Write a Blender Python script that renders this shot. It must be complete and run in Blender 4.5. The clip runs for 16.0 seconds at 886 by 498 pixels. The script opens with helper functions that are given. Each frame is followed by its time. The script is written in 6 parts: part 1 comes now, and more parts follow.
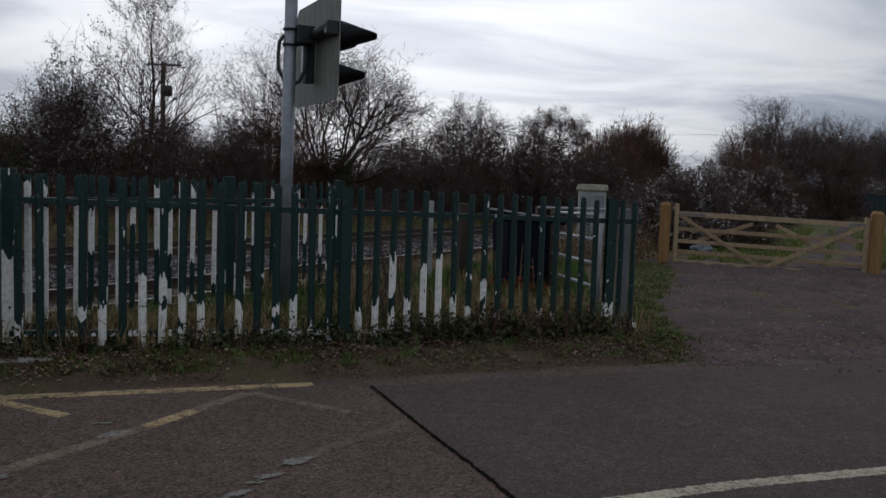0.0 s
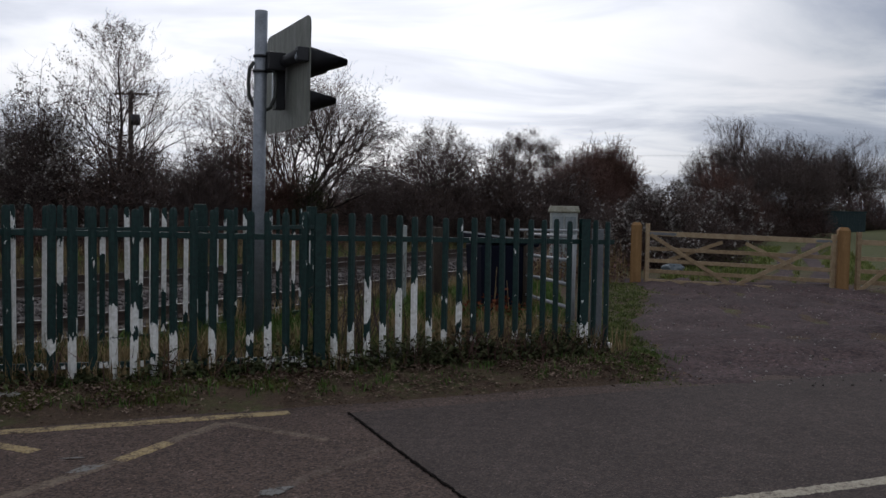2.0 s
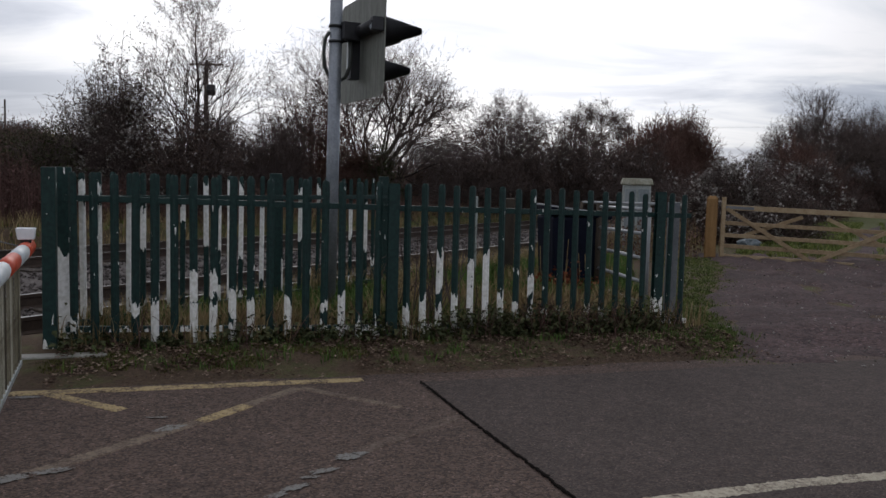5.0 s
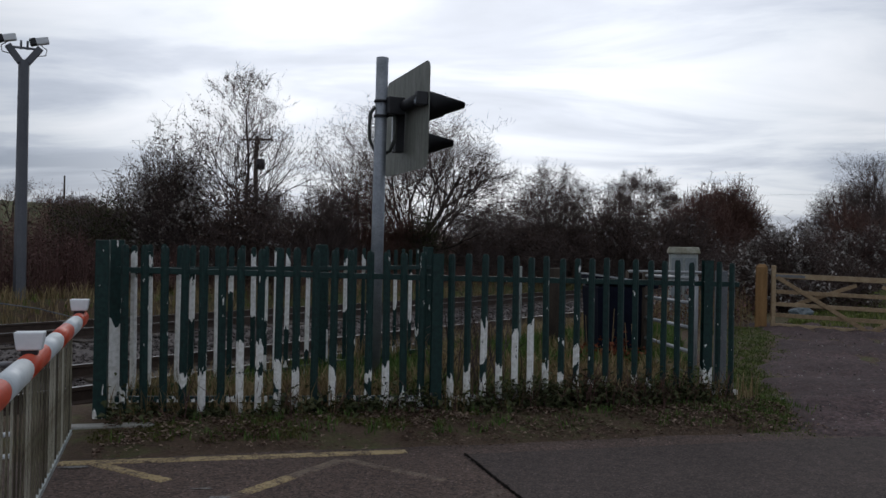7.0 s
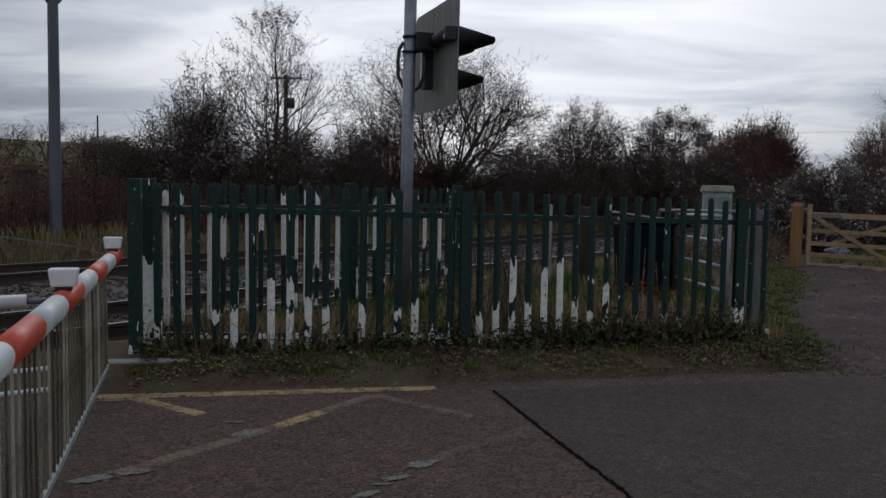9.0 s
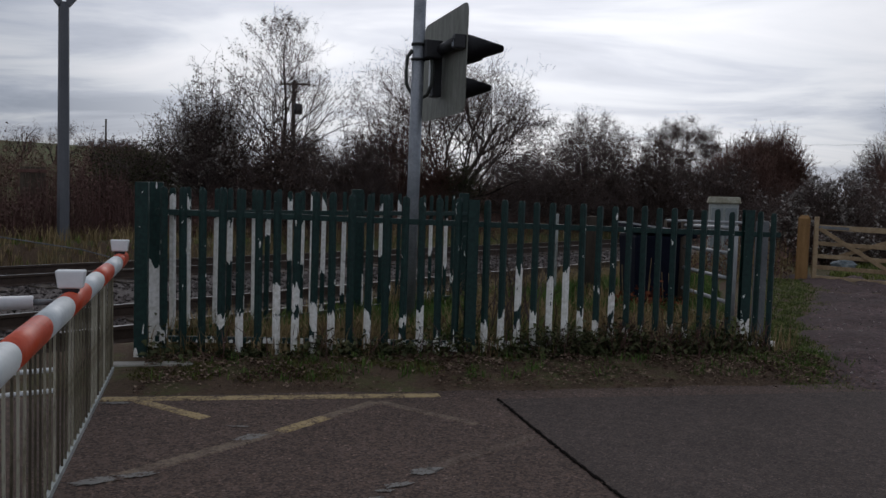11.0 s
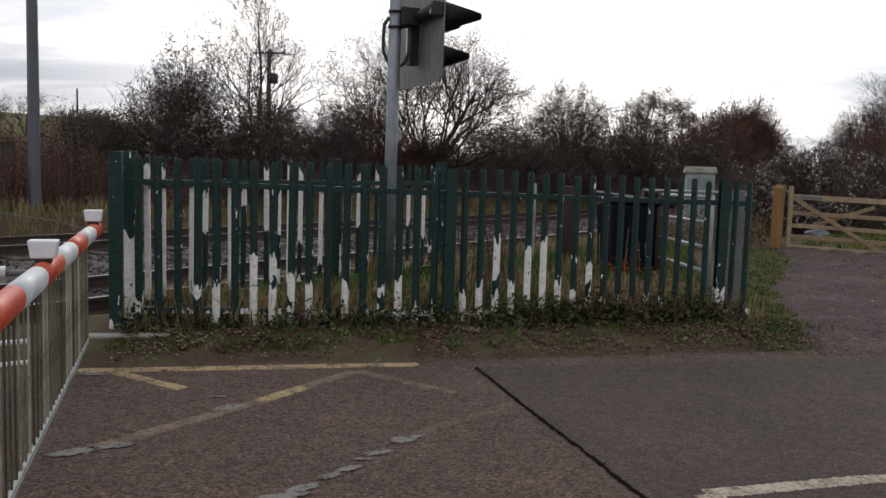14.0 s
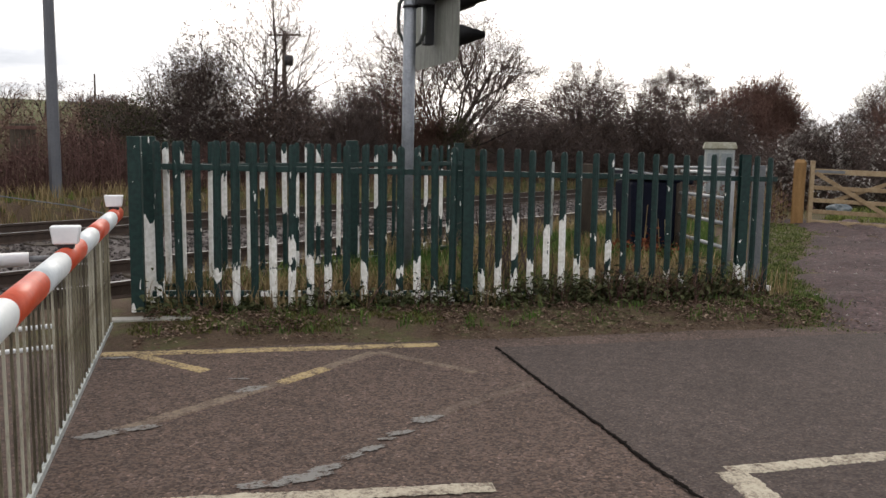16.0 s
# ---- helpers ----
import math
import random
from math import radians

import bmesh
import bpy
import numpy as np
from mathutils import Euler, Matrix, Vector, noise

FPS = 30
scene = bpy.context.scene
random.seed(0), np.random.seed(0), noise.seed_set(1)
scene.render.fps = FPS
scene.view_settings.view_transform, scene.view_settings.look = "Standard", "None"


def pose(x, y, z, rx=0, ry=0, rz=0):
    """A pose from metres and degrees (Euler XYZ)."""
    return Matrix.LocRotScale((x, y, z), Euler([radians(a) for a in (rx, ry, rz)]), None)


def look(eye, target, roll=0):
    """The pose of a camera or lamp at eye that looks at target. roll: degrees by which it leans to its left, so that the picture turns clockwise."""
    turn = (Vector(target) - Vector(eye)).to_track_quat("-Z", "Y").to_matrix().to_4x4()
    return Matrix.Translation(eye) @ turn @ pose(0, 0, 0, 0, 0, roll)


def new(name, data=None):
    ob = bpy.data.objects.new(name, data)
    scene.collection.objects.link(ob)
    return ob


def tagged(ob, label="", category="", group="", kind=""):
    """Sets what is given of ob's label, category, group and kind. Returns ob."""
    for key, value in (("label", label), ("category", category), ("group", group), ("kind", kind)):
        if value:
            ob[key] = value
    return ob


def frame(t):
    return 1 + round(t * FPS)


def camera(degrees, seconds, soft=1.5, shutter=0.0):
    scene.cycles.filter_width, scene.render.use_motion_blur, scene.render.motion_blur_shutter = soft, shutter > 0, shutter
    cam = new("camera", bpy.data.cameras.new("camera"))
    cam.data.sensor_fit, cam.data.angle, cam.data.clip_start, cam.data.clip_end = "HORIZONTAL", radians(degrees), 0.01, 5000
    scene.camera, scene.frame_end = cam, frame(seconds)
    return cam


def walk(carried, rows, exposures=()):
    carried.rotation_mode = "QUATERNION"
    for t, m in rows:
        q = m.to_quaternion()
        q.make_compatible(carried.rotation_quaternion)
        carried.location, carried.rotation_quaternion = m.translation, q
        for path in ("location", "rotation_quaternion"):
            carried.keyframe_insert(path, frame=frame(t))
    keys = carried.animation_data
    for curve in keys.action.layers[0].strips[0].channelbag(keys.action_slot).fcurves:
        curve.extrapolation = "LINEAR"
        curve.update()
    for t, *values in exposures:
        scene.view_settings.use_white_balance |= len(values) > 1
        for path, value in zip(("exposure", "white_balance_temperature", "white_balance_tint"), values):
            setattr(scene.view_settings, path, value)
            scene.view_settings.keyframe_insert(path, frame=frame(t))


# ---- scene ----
cam = camera(56.0, 16.0)
PATH = [
    (0, (0.064, -0.053, 1.527), (0.0494, 1.9414, 1.3752), 2.03),
    (0.5, (0.046, -0.046, 1.521), (0.1721, 1.9437, 1.3655), 1.69),
    (1, (0.041, -0.034, 1.524), (0.1292, 1.9595, 1.3864), 0.94),
    (1.5, (0.045, -0.045, 1.522), (0.0739, 1.9523, 1.4307), 0.45),
    (2, (0.043, -0.041, 1.520), (0.0934, 1.9558, 1.4282), 1.00),
    (2.5, (0.044, -0.039, 1.518), (0.1327, 1.9566, 1.4183), 0.80),
    (3, (0.039, -0.028, 1.515), (0.1222, 1.9661, 1.3920), 0.84),
    (3.5, (0.034, -0.036, 1.518), (0.0471, 1.9582, 1.3675), 1.03),
    (3.7, (0.026, -0.037, 1.524), (-0.0006, 1.9553, 1.3527), 1.50),
    (5.8, (-0.012, -0.026, 1.513), (-0.1779, 1.9610, 1.3573), 1.15),
    (6, (-0.009, -0.030, 1.514), (-0.2083, 1.9545, 1.3608), 1.09),
    (6.5, (-0.012, -0.018, 1.514), (-0.3236, 1.9547, 1.4103), 0.65),
    (7, (0.005, -0.045, 1.516), (-0.2154, 1.9426, 1.5172), 1.13),
    (7.5, (-0.006, -0.043, 1.510), (-0.1578, 1.9510, 1.4905), 1.35),
    (8, (-0.000, -0.039, 1.513), (-0.1814, 1.9513, 1.4497), 1.70),
    (8.5, (-0.003, -0.017, 1.508), (-0.2464, 1.9653, 1.3946), 0.80),
    (9, (0.013, -0.013, 1.506), (-0.2766, 1.9610, 1.3606), 1.06),
    (9.2, (0.013, -0.029, 1.511), (-0.2850, 1.9438, 1.3792), 1.80),
    (11.5, (0.008, -0.015, 1.499), (-0.2950, 1.9581, 1.3732), 1.82),
    (12, (0.010, -0.016, 1.497), (-0.2739, 1.9601, 1.3736), 1.61),
    (12.5, (0.011, -0.012, 1.498), (-0.2599, 1.9639, 1.3417), 1.20),
    (13, (0.003, -0.013, 1.503), (-0.2435, 1.9677, 1.3704), 1.65),
    (13.5, (-0.000, -0.021, 1.489), (-0.2383, 1.9598, 1.3478), 1.91),
    (14, (0.002, -0.003, 1.490), (-0.2447, 1.9721, 1.2950), 1.78),
    (14.5, (-0.005, -0.003, 1.494), (-0.2602, 1.9678, 1.2718), 2.18),
    (15, (-0.003, -0.004, 1.489), (-0.2836, 1.9616, 1.2475), 1.98),
    (15.5, (-0.002, -0.002, 1.494), (-0.2928, 1.9617, 1.2467), 1.26),
    (16, (-0.002, 0.000, 1.492), (-0.2897, 1.9643, 1.2483), 0.87),
]
walk(cam, [(t, look(eye, target, roll)) for t, eye, target, roll in PATH],
     [(0, -0.41, 6300, 13), (0.5, 0.02, 6650, 14), (1.3, -0.15, 6450, 14), (2.5, -0.25, 6300, 14), (3.7, -0.25, 6400, 14), (5.8, 0.02, 6500, 14), (6.5, -0.01, 6300, 13), (7, -0.33, 6200, 12), (8, -0.43, 6150, 12), (9.2, -0.5, 6300, 13), (11.4, -0.38, 6350, 14), (12.5, -0.2, 6550, 14), (13.5, 0.16, 6750, 14),
      (14.4, 0.55, 6950, 14), (15, 0.79, 7050, 13), (16, 0.98, 7200, 14)])

# ---- world, sun, exposure ----
world = bpy.data.worlds.new("overcast_sky")
scene.world = world
world.use_nodes = True


def wire_world():
    nt = world.node_tree
    nt.nodes.clear()
    N, L = nt.nodes.new, nt.links.new
    out, bg = N("ShaderNodeOutputWorld"), N("ShaderNodeBackground")
    sky = N("ShaderNodeTexSky")
    sky.sky_type, sky.sun_disc = "NISHITA", False
    sky.sun_elevation, sky.sun_rotation = radians(32), radians(-8)
    dim = N("ShaderNodeVectorMath")
    dim.operation = "SCALE"
    dim.inputs["Scale"].default_value = 0.10
    L(sky.outputs[0], dim.inputs[0])
    tc = N("ShaderNodeTexCoord")
    sep = N("ShaderNodeSeparateXYZ")
    L(tc.outputs["Generated"], sep.inputs[0])
    # a flat cloud deck: direction divided by height
    up = N("ShaderNodeMath"); up.operation = "ADD"; up.inputs[1].default_value = 0.16
    ab = N("ShaderNodeMath"); ab.operation = "ABSOLUTE"
    L(sep.outputs["Z"], ab.inputs[0]); L(ab.outputs[0], up.inputs[0])
    div = N("ShaderNodeVectorMath"); div.operation = "DIVIDE"
    cmb = N("ShaderNodeCombineXYZ")
    for i in range(3):
        L(up.outputs[0], cmb.inputs[i])
    L(tc.outputs["Generated"], div.inputs[0]); L(cmb.outputs[0], div.inputs[1])
    mp = N("ShaderNodeMapping"); mp.inputs["Scale"].default_value = (0.60, 1.15, 1.0)
    mp.inputs["Rotation"].default_value = (0, 0, radians(10)); mp.inputs["Location"].default_value = (3.1, 0.6, 0)
    L(div.outputs[0], mp.inputs[0])
    n1 = N("ShaderNodeTexNoise"); n1.inputs["Scale"].default_value = 1.3; n1.inputs["Detail"].default_value = 7; n1.inputs["Roughness"].default_value = 0.56
    n1.inputs["Distortion"].default_value = 0.5
    L(mp.outputs[0], n1.inputs["Vector"])
    cl = N("ShaderNodeValToRGB")
    e = cl.color_ramp.elements
    e[0].position, e[0].color = 0.36, (0.38, 0.44, 0.54, 1)
    e[1].position, e[1].color = 0.66, (1.02, 1.04, 1.06, 1)
    for p, c in ((0.45, (0.53, 0.59, 0.69, 1)), (0.54, (0.80, 0.85, 0.90, 1))):
        k = e.new(p); k.color = c
    L(n1.outputs[0], cl.inputs[0])
    # the veiled sun brightens the deck round it
    dot = N("ShaderNodeVectorMath"); dot.operation = "DOT_PRODUCT"
    el, az = radians(24), radians(6)
    dot.inputs[1].default_value = (-math.sin(az) * math.cos(el), math.cos(az) * math.cos(el), math.sin(el))
    L(tc.outputs["Generated"], dot.inputs[0])
    glow = N("ShaderNodeMapRange"); glow.interpolation_type = "SMOOTHSTEP"
    glow.inputs["From Min"].default_value, glow.inputs["From Max"].default_value = 0.80, 0.99
    glow.inputs["To Min"].default_value, glow.inputs["To Max"].default_value = 0.0, 1.0
    L(dot.outputs["Value"], glow.inputs["Value"])
    veil = N("ShaderNodeMix"); veil.data_type = "RGBA"; veil.blend_type = "ADD"
    veil.inputs["B"].default_value = (0.85, 0.85, 0.83, 1)
    L(glow.outputs[0], veil.inputs["Factor"]); L(cl.outputs[0], veil.inputs["A"])
    mix = N("ShaderNodeMix"); mix.data_type = "RGBA"; mix.inputs["Factor"].default_value = 0.9
    L(dim.outputs[0], mix.inputs["A"]); L(veil.outputs["Result"], mix.inputs["B"])
    L(mix.outputs["Result"], bg.inputs["Color"])
    bg.inputs["Strength"].default_value = 0.80
    L(bg.outputs[0], out.inputs["Surface"])


wire_world()
sun_data = bpy.data.lights.new("sun", "SUN")
sun_data.energy, sun_data.angle, sun_data.color = 0.4, radians(25), (1.0, 0.96, 0.9)
sun_lamp = new("sun", sun_data)
sun_lamp.matrix_world = look((-6, 60, 40), (0, 5, 0))


# ---- materials ----
def shade(name, stops, scale=4.0, rough=0.8, bump=0.3, fine=40.0, metal=0.0, stretch=(1, 1, 1), island=0.0, rand=0.0, mottle=0.5, spec=0.5, tight=0.2, grit=(6, 0.65)):
    """Two-scale procedural surface: stops are colours from dark to light."""
    m = bpy.data.materials.new(name)
    m.use_nodes = True
    nt = m.node_tree
    N, L = nt.nodes.new, nt.links.new
    b = nt.nodes["Principled BSDF"]
    tc, mp = N("ShaderNodeTexCoord"), N("ShaderNodeMapping")
    mp.inputs["Scale"].default_value = stretch
    L(tc.outputs["Object"], mp.inputs[0])
    big, small = N("ShaderNodeTexNoise"), N("ShaderNodeTexNoise")
    big.inputs["Scale"].default_value, big.inputs["Detail"].default_value = scale, 6
    small.inputs["Scale"].default_value, small.inputs["Detail"].default_value, small.inputs["Roughness"].default_value = fine, *grit
    L(mp.outputs[0], big.inputs["Vector"]); L(mp.outputs[0], small.inputs["Vector"])
    mx = N("ShaderNodeMix"); mx.inputs["Factor"].default_value = mottle
    L(big.outputs[0], mx.inputs["A"]); L(small.outputs[0], mx.inputs["B"])
    fac = mx.outputs["Result"]
    if island or rand:
        src = N("ShaderNodeNewGeometry").outputs["Random Per Island"] if island else N("ShaderNodeObjectInfo").outputs["Random"]
        mm = N("ShaderNodeMath"); mm.operation = "MULTIPLY_ADD"
        L(src, mm.inputs[0]); mm.inputs[1].default_value = island or rand
        ad = N("ShaderNodeMath"); ad.operation = "SUBTRACT"; ad.inputs[1].default_value = (island or rand) / 2
        L(fac, ad.inputs[0]); L(ad.outputs[0], mm.inputs[2])
        fac = mm.outputs[0]
    r = N("ShaderNodeValToRGB")
    e = r.color_ramp.elements
    lo, hi = 0.5 - tight, 0.5 + tight
    e[0].position, e[0].color = lo, (*stops[0], 1)
    e[1].position, e[1].color = hi, (*stops[-1], 1)
    for i, c in enumerate(stops[1:-1]):
        k = e.new(lo + (hi - lo) * (i + 1) / (len(stops) - 1)); k.color = (*c, 1)
    L(fac, r.inputs[0])
    L(r.outputs[0], b.inputs["Base Color"])
    b.inputs["Roughness"].default_value, b.inputs["Metallic"].default_value = rough, metal
    b.inputs["Specular IOR Level"].default_value = spec
    if bump:
        bp = N("ShaderNodeBump"); bp.inputs["Strength"].default_value, bp.inputs["Distance"].default_value = bump, 0.01
        L(small.outputs[0], bp.inputs["Height"]); L(bp.outputs[0], b.inputs["Normal"])
    return m


def peeling(name, paint, under):
    """Paint that flakes off up to the height given by the object's own 'wear' value."""
    m = bpy.data.materials.new(name)
    m.use_nodes = True
    nt = m.node_tree
    N, L = nt.nodes.new, nt.links.new
    b = nt.nodes["Principled BSDF"]
    tc, inf = N("ShaderNodeTexCoord"), N("ShaderNodeObjectInfo")
    off = N("ShaderNodeVectorMath"); off.operation = "ADD"
    sc = N("ShaderNodeMath"); sc.operation = "MULTIPLY"; sc.inputs[1].default_value = 57.0
    L(inf.outputs["Random"], sc.inputs[0])
    cb = N("ShaderNodeCombineXYZ"); L(sc.outputs[0], cb.inputs[0]); L(sc.outputs[0], cb.inputs[1])
    L(tc.outputs["Object"], off.inputs[0]); L(cb.outputs[0], off.inputs[1])
    mp = N("ShaderNodeMapping"); mp.inputs["Scale"].default_value = (1.0, 1.0, 0.32); L(off.outputs[0], mp.inputs[0])
    n1 = N("ShaderNodeTexNoise"); n1.inputs["Scale"].default_value, n1.inputs["Detail"].default_value = 22, 5
    L(mp.outputs[0], n1.inputs["Vector"])
    n2 = N("ShaderNodeTexNoise"); n2.inputs["Scale"].default_value, n2.inputs["Detail"].default_value = 30, 3
    L(off.outputs[0], n2.inputs["Vector"])
    sp = N("ShaderNodeSeparateXYZ"); L(tc.outputs["Object"], sp.inputs[0])
    at = N("ShaderNodeAttribute"); at.attribute_type, at.attribute_name = "OBJECT", "wear"
    wv = N("ShaderNodeSeparateXYZ"); L(at.outputs["Vector"], wv.inputs[0])

    def calc(op, x, y):
        n = N("ShaderNodeMath"); n.operation = op
        L(x, n.inputs[0]); L(y, n.inputs[1])
        return n.outputs[0]
    foot = calc("SUBTRACT", wv.outputs["X"], sp.outputs["Z"])
    band = calc("MINIMUM", calc("SUBTRACT", sp.outputs["Z"], wv.outputs["Y"]), calc("SUBTRACT", wv.outputs["Z"], sp.outputs["Z"]))
    bare = calc("MAXIMUM", foot, band)
    d2 = N("ShaderNodeMath"); d2.operation = "MULTIPLY"; d2.inputs[1].default_value = 2.6; d2.use_clamp = False; L(bare, d2.inputs[0])
    cl = N("ShaderNodeClamp"); cl.inputs["Min"].default_value, cl.inputs["Max"].default_value = -0.20, 0.20
    L(d2.outputs[0], cl.inputs["Value"])
    s = N("ShaderNodeMath"); s.operation = "ADD"; L(cl.outputs[0], s.inputs[0]); L(n1.outputs[0], s.inputs[1])
    g = N("ShaderNodeMath"); g.operation = "GREATER_THAN"; g.inputs[1].default_value = 0.5; L(s.outputs[0], g.inputs[0])
    pr, ur = N("ShaderNodeValToRGB"), N("ShaderNodeValToRGB")
    for ramp, (c0, c1) in ((pr, paint), (ur, under)):
        ramp.color_ramp.elements[0].position, ramp.color_ramp.elements[0].color = 0.35, (*c0, 1)
        ramp.color_ramp.elements[1].position, ramp.color_ramp.elements[1].color = 0.62, (*c1, 1)
        L(n2.outputs[0], ramp.inputs[0])
    mx = N("ShaderNodeMix"); mx.data_type = "RGBA"
    L(g.outputs[0], mx.inputs["Factor"]); L(pr.outputs[0], mx.inputs["A"]); L(ur.outputs[0], mx.inputs["B"])
    L(mx.outputs["Result"], b.inputs["Base Color"])
    b.inputs["Roughness"].default_value = 0.55
    b.inputs["Specular IOR Level"].default_value = 0.35
    bp = N("ShaderNodeBump"); bp.inputs["Strength"].default_value, bp.inputs["Distance"].default_value = 0.5, 0.002
    bp.invert = True
    L(g.outputs[0], bp.inputs["Height"]); L(bp.outputs[0], b.inputs["Normal"])
    return m


M_FENCE = peeling("green_fence_paint", ((0.004, 0.020, 0.018), (0.008, 0.035, 0.031)), ((0.66, 0.65, 0.60), (0.86, 0.85, 0.82)))
M_GALV = shade("galvanised_steel", [(0.16, 0.18, 0.2), (0.26, 0.28, 0.31), (0.36, 0.38, 0.41)], 9, 0.5, 0.1, 60, 0.55)
M_GALVPOST = shade("weathered_zinc", [(0.09, 0.10, 0.11), (0.15, 0.16, 0.17), (0.23, 0.235, 0.24)], 6, 0.6, 0.15, 50, 0.2)
M_BOARD = shade("grimy_aluminium", [(0.085, 0.09, 0.07), (0.17, 0.175, 0.15), (0.26, 0.26, 0.235)], 5, 0.6, 0.1, 30, 0.1, (3, 3, 0.6))
M_BLACK = shade("black_plastic", [(0.006, 0.006, 0.008), (0.012, 0.012, 0.015), (0.02, 0.02, 0.024)], 10, 0.5, 0.1, 60)
M_CABLE = shade("grey_conduit", [(0.04, 0.045, 0.04), (0.07, 0.075, 0.07)], 10, 0.5, 0.0)
M_RED = shade("red_reflective", [(0.40, 0.045, 0.016), (0.56, 0.07, 0.024), (0.64, 0.11, 0.05)], 5, 0.4, 0.05, 30)
M_WHITE = shade("white_reflective", [(0.46, 0.5, 0.51), (0.62, 0.66, 0.67), (0.7, 0.73, 0.73)], 5, 0.4, 0.05, 30)
M_LAMPW = shade("white_lamp_case", [(0.66, 0.68, 0.7), (0.8, 0.82, 0.83)], 6, 0.4, 0.05, 30)
M_SLAT = shade("dirty_aluminium_slat", [(0.05, 0.04, 0.022), (0.17, 0.15, 0.098), (0.40, 0.38, 0.30)], 5, 0.6, 0.15, 40, 0.0, (3, 3, 0.7), rand=0.5)
M_TIMBER = shade("fresh_sawn_timber", [(0.18, 0.118, 0.062), (0.29, 0.205, 0.118), (0.41, 0.315, 0.195)], 3, 0.78, 0.3, 30, 0, (4, 4, 4), rand=0.2)
M_POST = shade("orange_treated_post", [(0.14, 0.07, 0.022), (0.24, 0.13, 0.045), (0.33, 0.195, 0.08)], 3, 0.78, 0.3, 30, 0, (4, 4, 0.6))
M_OLDWOOD = shade("old_sleeper_wood", [(0.03, 0.022, 0.016), (0.06, 0.045, 0.032), (0.1, 0.08, 0.06)], 3, 0.9, 0.5, 30, 0, (3, 3, 0.5), rand=0.3)
M_RAIL = shade("rusty_rail_steel", [(0.035, 0.024, 0.018), (0.06, 0.04, 0.03), (0.09, 0.06, 0.045)], 8, 0.7, 0.3, 50, 0.3)
M_RAILTOP = shade("worn_rail_head", [(0.16, 0.155, 0.15), (0.26, 0.25, 0.25)], 8, 0.4, 0.05, 50, 0.5)
M_CABINET = shade("weathered_white_case", [(0.16, 0.18, 0.16), (0.32, 0.345, 0.33), (0.45, 0.47, 0.45)], 3, 0.6, 0.2, 20, 0, (2, 2, 0.7))
M_CASETOP = shade("lichen_stained_lid", [(0.10, 0.095, 0.05), (0.26, 0.25, 0.19), (0.42, 0.42, 0.36)], 5, 0.8, 0.3, 30)
M_NAVY = shade("navy_plastic", [(0.003, 0.004, 0.010), (0.005, 0.0065, 0.016), (0.009, 0.011, 0.024)], 4, 0.6, 0.15, 20, spec=0.12)
# pale grey of the gate tubes, also the painted highlight on the bin lid
M_GLINT = shade("pale_grey_rim", [(0.24, 0.25, 0.26), (0.36, 0.37, 0.38)], 4, 0.45, 0.05, 20)
M_CONTAINER = shade("dark_green_container", [(0.006, 0.02, 0.022), (0.011, 0.03, 0.033), (0.016, 0.04, 0.042)], 1, 0.6, 0.1, 10)
M_CONCRETE = shade("weathered_concrete", [(0.14, 0.13, 0.11), (0.24, 0.23, 0.20), (0.34, 0.33, 0.3)], 6, 0.9, 0.5, 50)
M_MAST = shade("dull_grey_mast", [(0.085, 0.09, 0.105), (0.11, 0.115, 0.13), (0.14, 0.145, 0.16)], 2, 0.55, 0.05, 30, 0.2)


